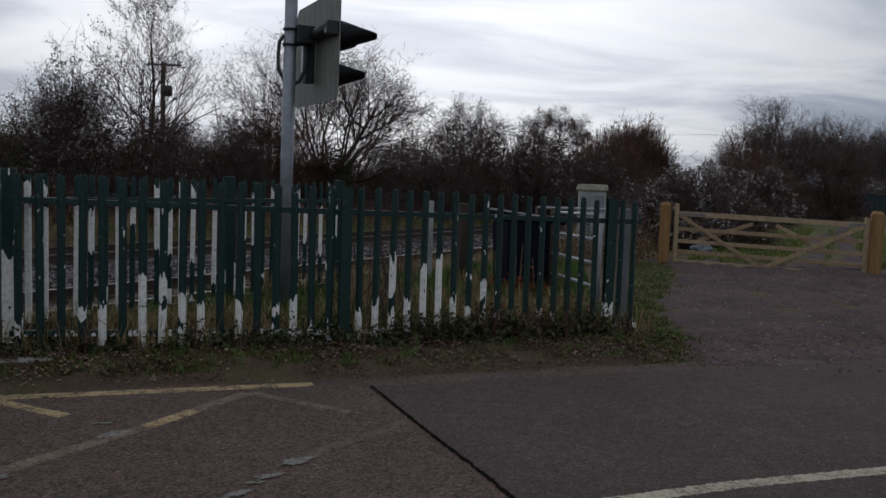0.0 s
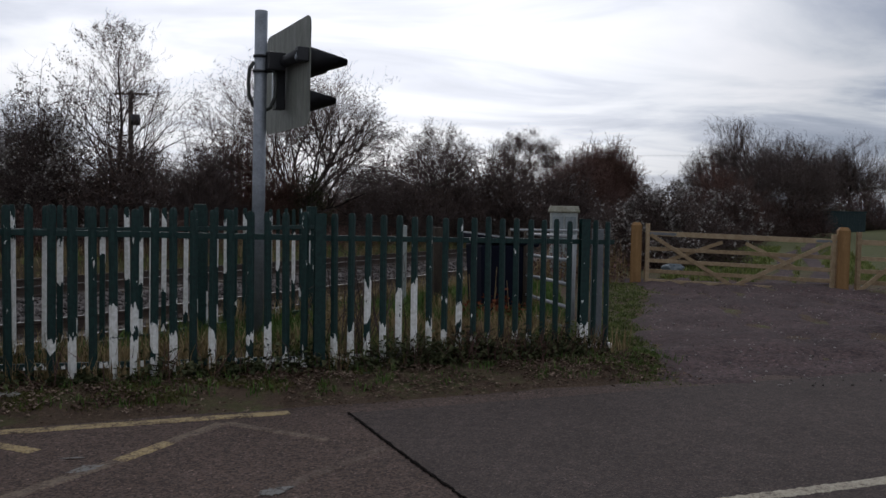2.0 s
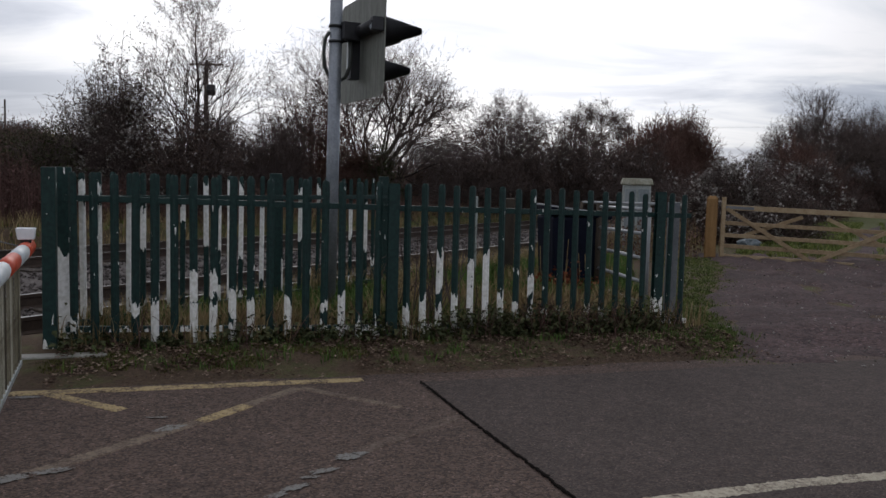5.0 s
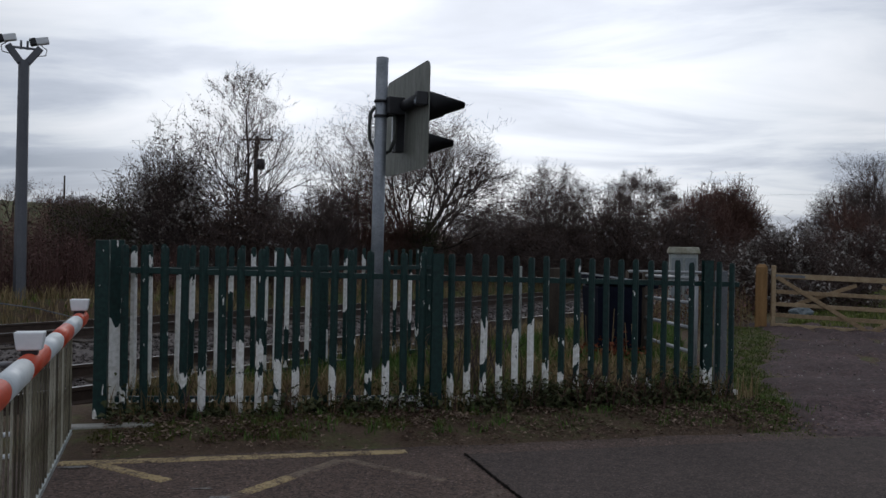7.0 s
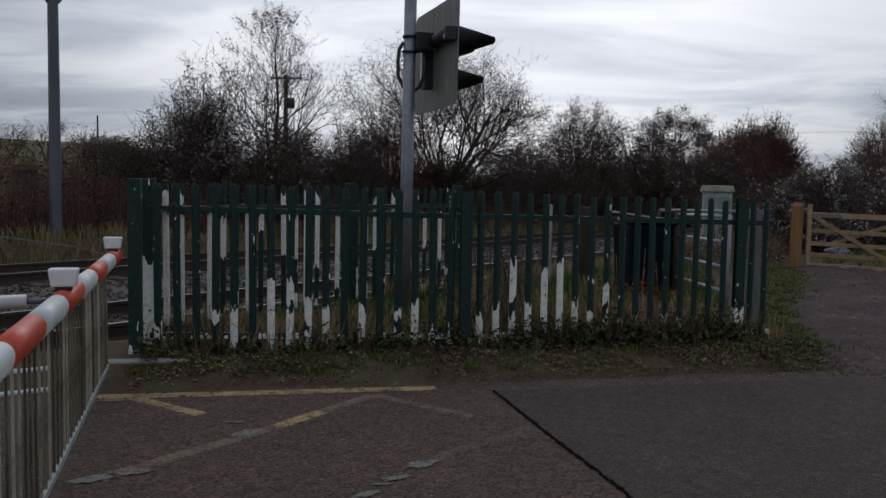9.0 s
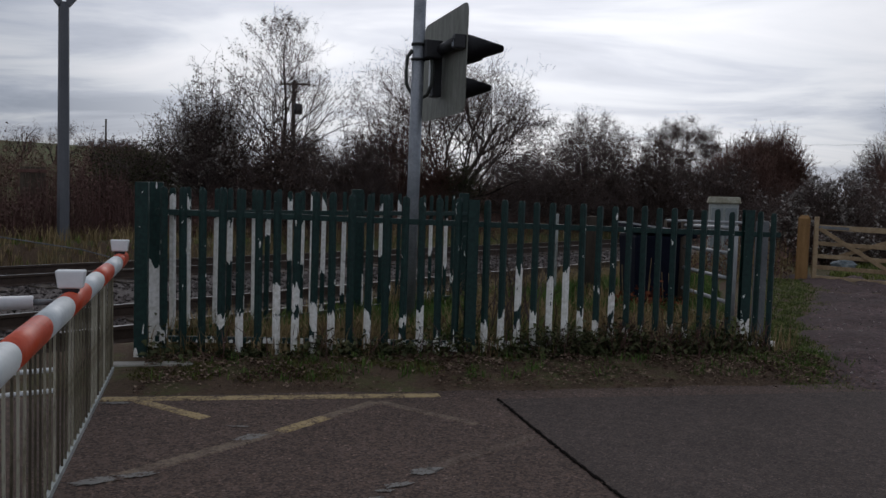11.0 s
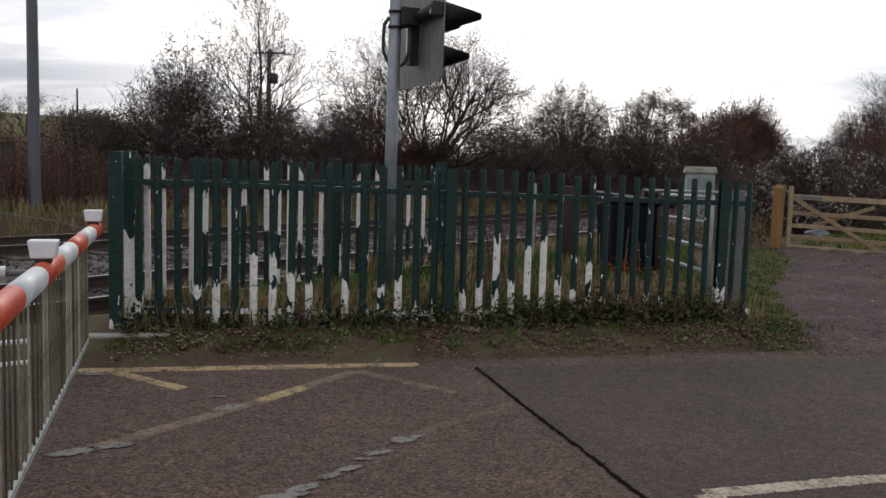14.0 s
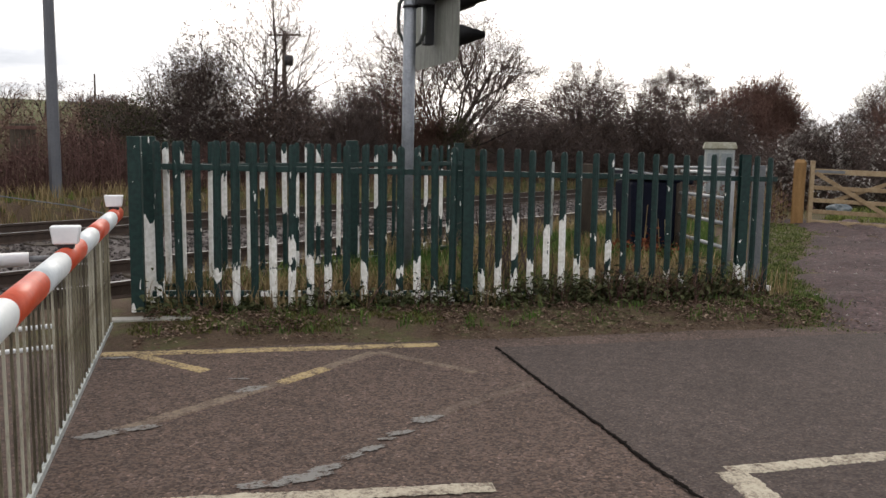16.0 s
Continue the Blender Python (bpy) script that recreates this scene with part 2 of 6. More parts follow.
def aggregate(name, base, scale, rough=0.9, bump=0.35, patch=1.2, spread=0.55, amp=0.16):
    """Rolled stone chips: each chip its own tone, over slow patches and stains."""
    m = bpy.data.materials.new(name)
    m.use_nodes = True
    nt = m.node_tree
    N, L = nt.nodes.new, nt.links.new
    b = nt.nodes["Principled BSDF"]
    tc = N("ShaderNodeTexCoord")
    vo, big, mid, fine = N("ShaderNodeTexVoronoi"), N("ShaderNodeTexNoise"), N("ShaderNodeTexNoise"), N("ShaderNodeTexNoise")
    vo.inputs["Scale"].default_value = scale
    for n, sc, de in ((big, patch, 5), (mid, patch * 9, 6), (fine, scale * 1.7, 4)):
        n.inputs["Scale"].default_value, n.inputs["Detail"].default_value, n.inputs["Roughness"].default_value = sc, de, 0.65
        L(tc.outputs["Object"], n.inputs["Vector"])
    L(tc.outputs["Object"], vo.inputs["Vector"])
    sep = N("ShaderNodeSeparateColor"); L(vo.outputs["Color"], sep.inputs[0])

    def ramp(src, x0, x1, y0, y1):
        n = N("ShaderNodeMapRange")
        for k, v in zip(("From Min", "From Max", "To Min", "To Max"), (x0, x1, y0, y1)):
            n.inputs[k].default_value = v
        L(src, n.inputs["Value"])
        return n.outputs[0]

    def mul(x, y):
        n = N("ShaderNodeMath"); n.operation = "MULTIPLY"; L(x, n.inputs[0]); L(y, n.inputs[1])
        return n.outputs[0]
    chip = ramp(sep.outputs[0], 0, 1, 1 - spread, 1 + spread)
    pale = ramp(sep.outputs[1], 0.93, 1.0, 1.0, 1.9)
    k = mul(mul(chip, pale), mul(ramp(big.outputs[0], 0.3, 0.7, 1 - amp, 1 + amp), ramp(mid.outputs[0], 0.25, 0.75, 0.72, 1.28)))
    k = mul(k, ramp(fine.outputs[0], 0.25, 0.75, 0.7, 1.3))
    col = N("ShaderNodeVectorMath"); col.operation = "SCALE"
    tint = N("ShaderNodeMix"); tint.data_type = "RGBA"
    tint.inputs["A"].default_value = (*base, 1)
    tint.inputs["B"].default_value = (base[0] * 0.9, base[1] * 1.0, base[2] * 1.12, 1)
    L(sep.outputs[2], tint.inputs["Factor"])
    L(tint.outputs["Result"], col.inputs[0]); L(k, col.inputs["Scale"])
    L(col.outputs[0], b.inputs["Base Color"])
    b.inputs["Roughness"].default_value, b.inputs["Specular IOR Level"].default_value = rough, 0.2
    bp = N("ShaderNodeBump"); bp.inputs["Strength"].default_value, bp.inputs["Distance"].default_value = bump, 0.006
    L(vo.outputs["Distance"], bp.inputs["Height"]); bp.invert = True
    L(bp.outputs[0], b.inputs["Normal"])
    return m


M_ASPHALT = aggregate("asphalt", (0.083, 0.0545, 0.042), 75)
M_ASPHALT2 = aggregate("smooth_grey_asphalt", (0.063, 0.0455, 0.038), 95, spread=0.4, bump=0.25)
M_TAR = shade("black_tar_joint", [(0.004, 0.0035, 0.003), (0.012, 0.009, 0.008)], 9, 1.0, 0.4, 60, spec=0.03)


def worn_paint(name, c0, c1, keep, soft=0.06):
    """Road paint worn through to the asphalt in patches."""
    m = aggregate(name, (0.083, 0.0545, 0.042), 75)
    nt = m.node_tree
    N, L = nt.nodes.new, nt.links.new
    b = nt.nodes["Principled BSDF"]
    old = b.inputs["Base Color"].links[0].from_socket
    tc, n, n2 = N("ShaderNodeTexCoord"), N("ShaderNodeTexNoise"), N("ShaderNodeTexNoise")
    n.inputs["Scale"].default_value, n.inputs["Detail"].default_value, n.inputs["Roughness"].default_value = 6, 12, 0.8
    n2.inputs["Scale"].default_value, n2.inputs["Detail"].default_value = 30, 5
    L(tc.outputs["Object"], n.inputs["Vector"]); L(tc.outputs["Object"], n2.inputs["Vector"])
    mr = N("ShaderNodeMapRange")
    mr.inputs["From Min"].default_value, mr.inputs["From Max"].default_value = keep - soft, keep + soft
    n3 = N("ShaderNodeTexNoise"); n3.inputs["Scale"].default_value, n3.inputs["Detail"].default_value, n3.inputs["Roughness"].default_value = 55, 4, 0.7
    L(tc.outputs["Object"], n3.inputs["Vector"])
    both = N("ShaderNodeMix"); both.inputs["Factor"].default_value = 0.42
    L(n.outputs[0], both.inputs["A"]); L(n3.outputs[0], both.inputs["B"])
    L(both.outputs["Result"], mr.inputs["Value"])
    col = N("ShaderNodeMix"); col.data_type = "RGBA"
    col.inputs["A"].default_value, col.inputs["B"].default_value = (*c0, 1), (*c1, 1)
    L(n2.outputs[0], col.inputs["Factor"])
    mx = N("ShaderNodeMix"); mx.data_type = "RGBA"
    L(mr.outputs[0], mx.inputs["Factor"]); L(col.outputs["Result"], mx.inputs["A"]); L(old, mx.inputs["B"])
    L(mx.outputs["Result"], b.inputs["Base Color"])
    return m


M_YELLOW = worn_paint("worn_yellow_paint", (0.31, 0.215, 0.085), (0.46, 0.37, 0.22), 0.525, 0.06)
M_YFAINT = worn_paint("faint_cream_paint", (0.17, 0.128, 0.092), (0.25, 0.20, 0.15), 0.495, 0.09)
M_YGHOST = worn_paint("ghost_of_cream_paint", (0.13, 0.098, 0.075), (0.19, 0.15, 0.12), 0.46, 0.08)
M_WPAINT = worn_paint("worn_white_paint", (0.33, 0.29, 0.22), (0.50, 0.455, 0.36), 0.54, 0.07)
M_GREYPATCH = worn_paint("pale_grey_repair", (0.17, 0.165, 0.155), (0.22, 0.215, 0.20), 0.53, 0.03)


# ---- mesh helpers ----
def mesh_ob(name, bm, mat, parent=None, label=""):
    me = bpy.data.meshes.new(name)
    bm.normal_update()
    bm.to_mesh(me)
    bm.free()
    me.materials.append(mat)
    ob = new(name, me)
    ob.parent = parent
    if label:
        ob["label"] = label
    return ob


part = mesh_ob


def data_ob(name, verts, faces, mat, parent=None, label=""):
    me = bpy.data.meshes.new(name)
    me.from_pydata(verts, [], faces)
    me.materials.append(mat)
    ob = new(name, me)
    ob.parent = parent
    if label:
        ob["label"] = label
    return ob


def empty(name, m, label, category, group="", kind=""):
    ob = new(name)
    ob.matrix_world = m
    return tagged(ob, label, category, group, kind)


def box(bm, c, s, m=None, bevel=0.0):
    r = bmesh.ops.create_cube(bm, size=1)
    vs = r["verts"]
    for v in vs:
        v.co = Vector((v.co.x * s[0], v.co.y * s[1], v.co.z * s[2]))
    if bevel:
        es = list({e for v in vs for e in v.link_edges})
        g = bmesh.ops.bevel(bm, geom=es, offset=bevel, segments=2, affect="EDGES", profile=0.5)
        vs = list({v for f in g["faces"] for v in f.verts} | {v for v in vs if v.is_valid})
    t = Matrix.Translation(c)
    if m is not None:
        t = t @ m
    bmesh.ops.transform(bm, matrix=t, verts=vs)
    return vs


def beam(bm, a, b, w, h, bevel=0.0):
    """A rectangular bar from a to b, w wide and h high."""
    a, b = Vector(a), Vector(b)
    d = b - a
    x = d.normalized()
    y = Vector((0, 0, 1)).cross(x)
    y = y.normalized() if y.length > 1e-4 else Vector((0, 1, 0))
    zz = x.cross(y)
    m = Matrix((x, y, zz)).transposed().to_4x4()
    return box(bm, (a + b) / 2, (d.length, w, h), m, bevel)


def tube(bm, pts, r0, r1=None, n=12, cap=True):
    """A round tube along pts, tapering from r0 to r1."""
    r1 = r0 if r1 is None else r1
    rings = []
    pts = [Vector(p) for p in pts]
    for i, p in enumerate(pts):
        d = (pts[min(i + 1, len(pts) - 1)] - pts[max(i - 1, 0)]).normalized()
        u = d.orthogonal().normalized() if i == 0 else (u - d * u.dot(d)).normalized()
        v = d.cross(u)
        r = r0 + (r1 - r0) * i / max(1, len(pts) - 1)
        rings.append([bm.verts.new(p + (u * math.cos(2 * math.pi * k / n) + v * math.sin(2 * math.pi * k / n)) * r) for k in range(n)])
    for A, B in zip(rings, rings[1:]):
        for k in range(n):
            f = bm.faces.new((A[k], A[(k + 1) % n], B[(k + 1) % n], B[k]))
            f.smooth = n > 6
    if cap:
        bm.faces.new(rings[0][::-1])
        bm.faces.new(rings[-1])


# ---- ground ----
TD = Vector((0.5, 0.866))        # along the railway
TN = Vector((0.866, -0.5))       # across it, towards the road
FD = Vector((0.937, 0.350))      # along the road
FN = Vector((-0.350, 0.937))     # across it, towards the fence
EDGE = 6.18                      # road edge, measured along FN


def smooth(a, b, v):
    t = min(1.0, max(0.0, (v - a) / (b - a)))
    return t * t * (3 - 2 * t)


def height(x, y):
    n = TN.x * x + TN.y * y
    q = FN.x * x + FN.y * y
    z = -0.02 + 0.09 * smooth(EDGE, EDGE + 0.9, q)
    z += 0.10 * smooth(8, 16, y) * smooth(-7, -4, n)
    z -= 0.30 * smooth(-6.95, -7.5, n) * (1 - smooth(-15.4, -16.2, n)) * smooth(EDGE - 3, EDGE, q)
    z += 0.25 * smooth(-15.2, -16.5, n) + 1.0 * smooth(-18, -24, n) + 0.9 * smooth(-28, -60, n) + 7.0 * smooth(-50, -170, n) * smooth(-0.30, -0.56, x / max(y, 1.0))
    z += 0.8 * smooth(25, 90, y) * smooth(-8, 4, n)
    a = 0.02 + 0.10 * smooth(-16, -20, n)
    if q > EDGE + 0.1:
        z += a * (noise.noise((x * 0.9, y * 0.9, 3.0)) + 0.5 * noise.noise((x * 2.7, y * 2.7, 7.0))) * smooth(EDGE + 0.1, EDGE + 0.8, q)
    return z


def steps(lo, hi, near0, near1, fine, grow):
    v, out = near0, []
    while v < near1:
        out.append(v); v += fine
    s = fine
    while v < hi:
        out.append(v); s *= grow; v += s
    out.append(hi)
    v, s = near0, fine
    while v > lo:
        s *= grow; v -= s; out.append(max(v, lo))
    return sorted(set(out))


def sheet(name, xs, ys, zf, mat):
    verts = [(x, y, zf(x, y)) for y in ys for x in xs]
    w = len(xs)
    faces = [(j * w + i, j * w + i + 1, (j + 1) * w + i + 1, (j + 1) * w + i) for j in range(len(ys) - 1) for i in range(w - 1)]
    ob = data_ob(name, verts, faces, mat)
    for p in ob.data.polygons:
        p.use_smooth = True
    return ob


def ground_material():
    m = bpy.data.materials.new("verge_ground")
    m.use_nodes = True
    nt = m.node_tree
    N, L = nt.nodes.new, nt.links.new
    b = nt.nodes["Principled BSDF"]
    tc = N("ShaderNodeTexCoord")
    a, c, f = N("ShaderNodeTexNoise"), N("ShaderNodeTexNoise"), N("ShaderNodeTexNoise")
    for n, s, d in ((a, 0.9, 7), (c, 6.0, 6), (f, 26, 11)):
        n.inputs["Scale"].default_value, n.inputs["Detail"].default_value = s, d
        n.inputs["Roughness"].default_value = 0.82 if n == f else 0.6
        L(tc.outputs["Object"], n.inputs["Vector"])
    soil, grass = N("ShaderNodeValToRGB"), N("ShaderNodeValToRGB")
    soil.color_ramp.elements[0].position, soil.color_ramp.elements[1].position = 0.3, 0.7
    soil.color_ramp.elements[0].color, soil.color_ramp.elements[1].color = (0.028, 0.0175, 0.011, 1), (0.15, 0.102, 0.068, 1)
    grass.color_ramp.elements[0].position, grass.color_ramp.elements[1].position = 0.3, 0.7
    grass.color_ramp.elements[0].color, grass.color_ramp.elements[1].color = (0.05, 0.058, 0.02, 1), (0.125, 0.125, 0.05, 1)
    L(f.outputs[0], soil.inputs[0]); L(f.outputs[0], grass.inputs[0])
    mx = N("ShaderNodeMix"); mx.inputs["Factor"].default_value = 0.45
    L(a.outputs[0], mx.inputs["A"]); L(c.outputs[0], mx.inputs["B"])
    mr = N("ShaderNodeMapRange"); mr.inputs["From Min"].default_value, mr.inputs["From Max"].default_value = 0.49, 0.62
    L(mx.outputs["Result"], mr.inputs["Value"])
    # open fields further off are all grass
    sp = N("ShaderNodeSeparateXYZ"); L(tc.outputs["Object"], sp.inputs[0])
    fy = N("ShaderNodeMapRange"); fy.inputs["From Min"].default_value, fy.inputs["From Max"].default_value = 17.0, 22.0
    L(sp.outputs["Y"], fy.inputs["Value"])
    mxx = N("ShaderNodeMath"); mxx.operation = "MAXIMUM"
    L(mr.outputs[0], mxx.inputs[0]); L(fy.outputs[0], mxx.inputs[1])
    mc = N("ShaderNodeMix"); mc.data_type = "RGBA"
    L(mxx.outputs[0], mc.inputs["Factor"]); L(soil.outputs[0], mc.inputs["A"]); L(grass.outputs[0], mc.inputs["B"])
    L(mc.outputs["Result"], b.inputs["Base Color"])
    b.inputs["Roughness"].default_value = 0.95
    b.inputs["Specular IOR Level"].default_value = 0.2
    bp = N("ShaderNodeBump"); bp.inputs["Strength"].default_value, bp.inputs["Distance"].default_value = 0.8, 0.03
    L(f.outputs[0], bp.inputs["Height"]); L(bp.outputs[0], b.inputs["Normal"])
    return m


M_GROUND = ground_material()
tagged(sheet("ground", steps(-900, 900, -14, 12, 0.3, 1.12), steps(-500, 1200, -3, 26, 0.3, 1.12), height, M_GROUND),
       "rough grass and bare soil running to the fields", "ground", kind="structure")


def strip(name, p0, d, n, a0, a1, b0, b1, z, mat, na=60, nb=24, wob=0.0):
    """A flat sheet over p0 + a * d + b * n, with a wavering far edge."""
    verts, faces = [], []
    for i in range(na + 1):
        a = a0 + (a1 - a0) * i / na
        for j in range(nb + 1):
            b = b0 + (b1 - b0) * j / nb
            if j == nb and wob:
                b += wob * (noise.noise((a * 1.3, 5.0, 0)) + 0.6 * noise.noise((a * 4.7, 9.0, 0)))
            q = Vector(p0) + d * a + n * b
            verts.append((q.x, q.y, z(q.x, q.y) if callable(z) else z))
    w = nb + 1
    for i in range(na):
        for j in range(nb):
            faces.append((i * w + j, (i + 1) * w + j, (i + 1) * w + j + 1, i * w + j + 1))
    return data_ob(name, verts, faces, mat)


tagged(strip("road", (0, 0), FD, FN, -60, 60, -4.5, EDGE + 0.02, 0.0, M_ASPHALT, 240, 4, 0.05),
       "dark worn asphalt road with faded paint lines", "road", kind="structure")
# the smoother lane surface beyond the joint
JA, JB = Vector((-0.50, 6.10)), Vector((1.75, 0.9))


def lane_patch():
    bm = bmesh.new()
    jd = (JB - JA).normalized()
    pts = [JA + jd * (5.7 * i / 24) for i in range(25)]
    pts = [p + Vector((0.02 * noise.noise((p.y * 2.5, 1, 0)), 0)) for p in pts]
    far = [FD * 60 + FN * (EDGE - 0.02), FD * 60 + FN * 0.6]
    out = [*pts, far[1], far[0]]
    vs = [bm.verts.new((p.x, p.y, 0.005)) for p in out]
    bm.faces.new(vs)
    bmesh.ops.triangulate(bm, faces=bm.faces[:])
    return tagged(part("road", bm, M_ASPHALT2), "smoother grey asphalt lane beside a tar joint", "road", kind="structure")


lane_patch()


def ribbon(name, pts, width, z, mat, label, cat="road marking", rag=0.007, kind="structure"):
    """A ragged flat band along pts."""
    pts = [Vector(p) for p in pts]
    fine = []
    for a, b in zip(pts, pts[1:]):
        k = max(2, int((b - a).length / 0.015)) if (b - a).length < 3 else 200
        fine += [a + (b - a) * i / k for i in range(k)]
    fine.append(pts[-1])
    verts = []
    for i, p in enumerate(fine):
        d = (fine[min(i + 1, len(fine) - 1)] - fine[max(i - 1, 0)]).normalized()
        n = Vector((-d.y, d.x))
        for sgn in (-1, 1):
            w = width / 2 + rag * (noise.noise((p.x * 22, p.y * 22, sgn * 3.0)) + noise.noise((p.x * 60, p.y * 60, sgn * 5.0)))
            q0, q1 = p + n * sgn * (w + 0.004), p + n * sgn * (w - 0.006)
            pair = [(q0.x, q0.y, 0.0005 if z < 0.008 else 0.0055), (q1.x, q1.y, z)]
            if i in (0, len(fine) - 1):
                pair[1] = (q1.x, q1.y, pair[0][2])
            verts += pair if sgn < 0 else pair[::-1]
    faces = [(4 * i + j, 4 * i + j + 1, 4 * i + j + 5, 4 * i + j + 4) for i in range(len(fine) - 1) for j in range(3)]
    return tagged(data_ob(name, verts, faces, mat), label, cat, kind=kind)


ribbon("tar_joint", [(-0.49, 6.13), (-0.451, 6.039), (-0.146, 5.298), (0.07, 4.792), (0.295, 4.28), (0.407, 3.99), (0.526, 3.75), (0.61, 3.57), (1.75, 0.9)], 0.018, 0.0085, M_TAR,
       "ragged black tar joint across the asphalt", "road joint", rag=0.013)
ribbon("road_marking", [(-3.209, 5.322), (-2.338, 5.623), (-1.681, 5.85), (-0.922, 6.12)], 0.105, 0.0065, M_YELLOW, "worn yellow edge line on the road", rag=0.012)
ribbon("road_marking", [(-2.949, 5.36), (-2.312, 5.064)], 0.085, 0.0065, M_YELLOW, "short worn yellow hatch line on the road", rag=0.012)
ribbon("road_marking", [(-1.34, 5.79), (-1.56, 5.30)], 0.095, 0.006, M_YFAINT, "faded cream hatch line on the road", rag=0.012)
ribbon("road_marking", [(-1.56, 5.30), (-1.741, 4.896)], 0.095, 0.0065, M_YELLOW, "worn yellow hatch line on the road", rag=0.012)
ribbon("road_marking", [(-1.741, 4.896), (-1.995, 4.407), (-2.296, 3.826)], 0.10, 0.006, M_YFAINT, "faded cream hatch line on the road", rag=0.014)
ribbon("road_marking", [(-1.327, 5.802), (-0.562, 5.394)], 0.075, 0.006, M_YFAINT, "faded cream hatch line on the road", rag=0.012)
ribbon("road_marking", [(-0.154, 5.242), (-0.5, 4.735), (-0.774, 4.329)], 0.09, 0.0055, M_YGHOST, "nearly vanished hatch line on the road", rag=0.016)
ribbon("road_marking", [(-2.4, 2.84), (-1.316, 3.205), (-0.832, 3.345), (-0.273, 3.525)], 0.095, 0.009, M_WPAINT, "worn white line on the road", rag=0.012)
ribbon("road_marking", [(0.79, 3.915), (0.958, 3.973), (1.607, 4.258), (2.602, 4.60), (12, 8.3)], 0.095, 0.009, M_WPAINT, "worn white line on the road", rag=0.012)
ribbon("road_marking", [(0.80, 3.90), (0.90, 3.60), (1.3, 2.5)], 0.15, 0.012, M_WPAINT, "thick cracked white stop line", rag=0.024)


def blotch(c, long, wide, ang, seed, z=0.0066):
    """A ragged smear of repair slurry."""
    verts = [(c[0], c[1], z)]
    m = 90
    for i in range(m):
        a = 2 * math.pi * i / m
        k = 1 + 0.35 * noise.noise((math.cos(a) * 1.5 + seed, math.sin(a) * 1.5, 0)) + 0.45 * noise.noise((math.cos(a) * 5 + seed, math.sin(a) * 5, 3)) + 0.2 * noise.noise((math.cos(a) * 14, math.sin(a) * 14 + seed, 6))
        k = max(0.5, k)
        u, v = math.cos(a) * long * k, math.sin(a) * wide * k
        for s, zz in ((0.9, z), (1.0, 0.0056)):
            verts.append((c[0] + s * (u * math.cos(ang) - v * math.sin(ang)), c[1] + s * (u * math.sin(ang) + v * math.cos(ang)), zz))
    faces = [(0, 2 * i + 1, 2 * ((i + 1) % m) + 1) for i in range(m)]
    faces += [(2 * i + 1, 2 * i + 2, 2 * ((i + 1) % m) + 2, 2 * ((i + 1) % m) + 1) for i in range(m)]
    return tagged(data_ob("road_patch", verts, faces, M_GREYPATCH), "pale grey repair smear on worn asphalt", "road patch", kind="structure")


for i, (x, y, lo, wi, an) in enumerate(((-2.31, 3.83, 0.13, 0.045, 0.68), (-2.18, 3.94, 0.10, 0.04, 0.65), (-1.87, 4.73, 0.10, 0.05, 0.9), (-2.02, 4.93, 0.07, 0.015, 0.2),
                                        (-0.73, 4.37, 0.08, 0.045, 0.6), (-0.68, 4.43, 0.05, 0.02, 0.3), (-0.82, 4.13, 0.08, 0.03, 0.7), (-0.87, 4.03, 0.05, 0.02, 0.4), (-0.92, 3.88, 0.07, 0.03, 0.8),
                                        (-0.98, 3.77, 0.06, 0.03, 0.9), (-1.06, 3.60, 0.08, 0.035, 0.8), (-1.12, 3.48, 0.12, 0.045, 0.5), (-1.28, 3.36, 0.12, 0.04, 0.3), (-3.05, 5.25, 0.10, 0.025, 0.3))):
    blotch((x, y), lo, wi, an, i * 7.3)


# ---- palisade fences ----
def pale_mesh(length=1.42, w=0.066):
    """A folded steel pale with a rounded top."""
    bm = bmesh.new()
    prof = [(-w / 2, 0.012), (-w / 4, -0.004), (-w / 7, -0.010), (w / 7, -0.010), (w / 4, -0.004), (w / 2, 0.012)]
    for off in (0.0, 0.003):
        rows = []
        for z, k in ((0, 1.0), (length - 0.035, 1.0), (length - 0.012, 0.86), (length, 0.5)):
            rows.append([bm.verts.new((x * k, y + off, z)) for x, y in prof])
        for A, B in zip(rows, rows[1:]):
            for i in range(len(prof) - 1):
                f = (A[i], A[i + 1], B[i + 1], B[i])
                bm.faces.new(f if off == 0 else f[::-1])
    me = bpy.data.meshes.new("pale")
    bm.normal_update()
    bm.to_mesh(me)
    bm.free()
    me.materials.append(M_FENCE)
    return me


PALE = pale_mesh()


def bare(wear):
    """Where the paint is gone: up to a height from the foot, and in a band between two heights."""
    w = wear if isinstance(wear, tuple) else (wear,)
    return [*w, 9.0, -9.0] if len(w) == 1 else list(w)


def put_pale(parent, x, y, z, ang, wear, lean=0.0):
    ob = new("pale", PALE)
    ob.parent = parent
    ob.matrix_world = Matrix.Translation((x, y, z)) @ Matrix.Rotation(ang, 4, "Z") @ Matrix.Rotation(lean, 4, "Y")
    ob["wear"] = bare(wear)
    return ob


def fence_part(parent, name, bm, wear=-1.0):
    ob = part(name, bm, M_FENCE, parent)
    ob["wear"] = bare(wear)
    return ob


FA, FB, FC = Vector((-3.39, 6.62)), Vector((-0.87, 7.42)), Vector((1.71, 8.50))
ZA, ZB, ZC = 1.317, 1.282, 1.250


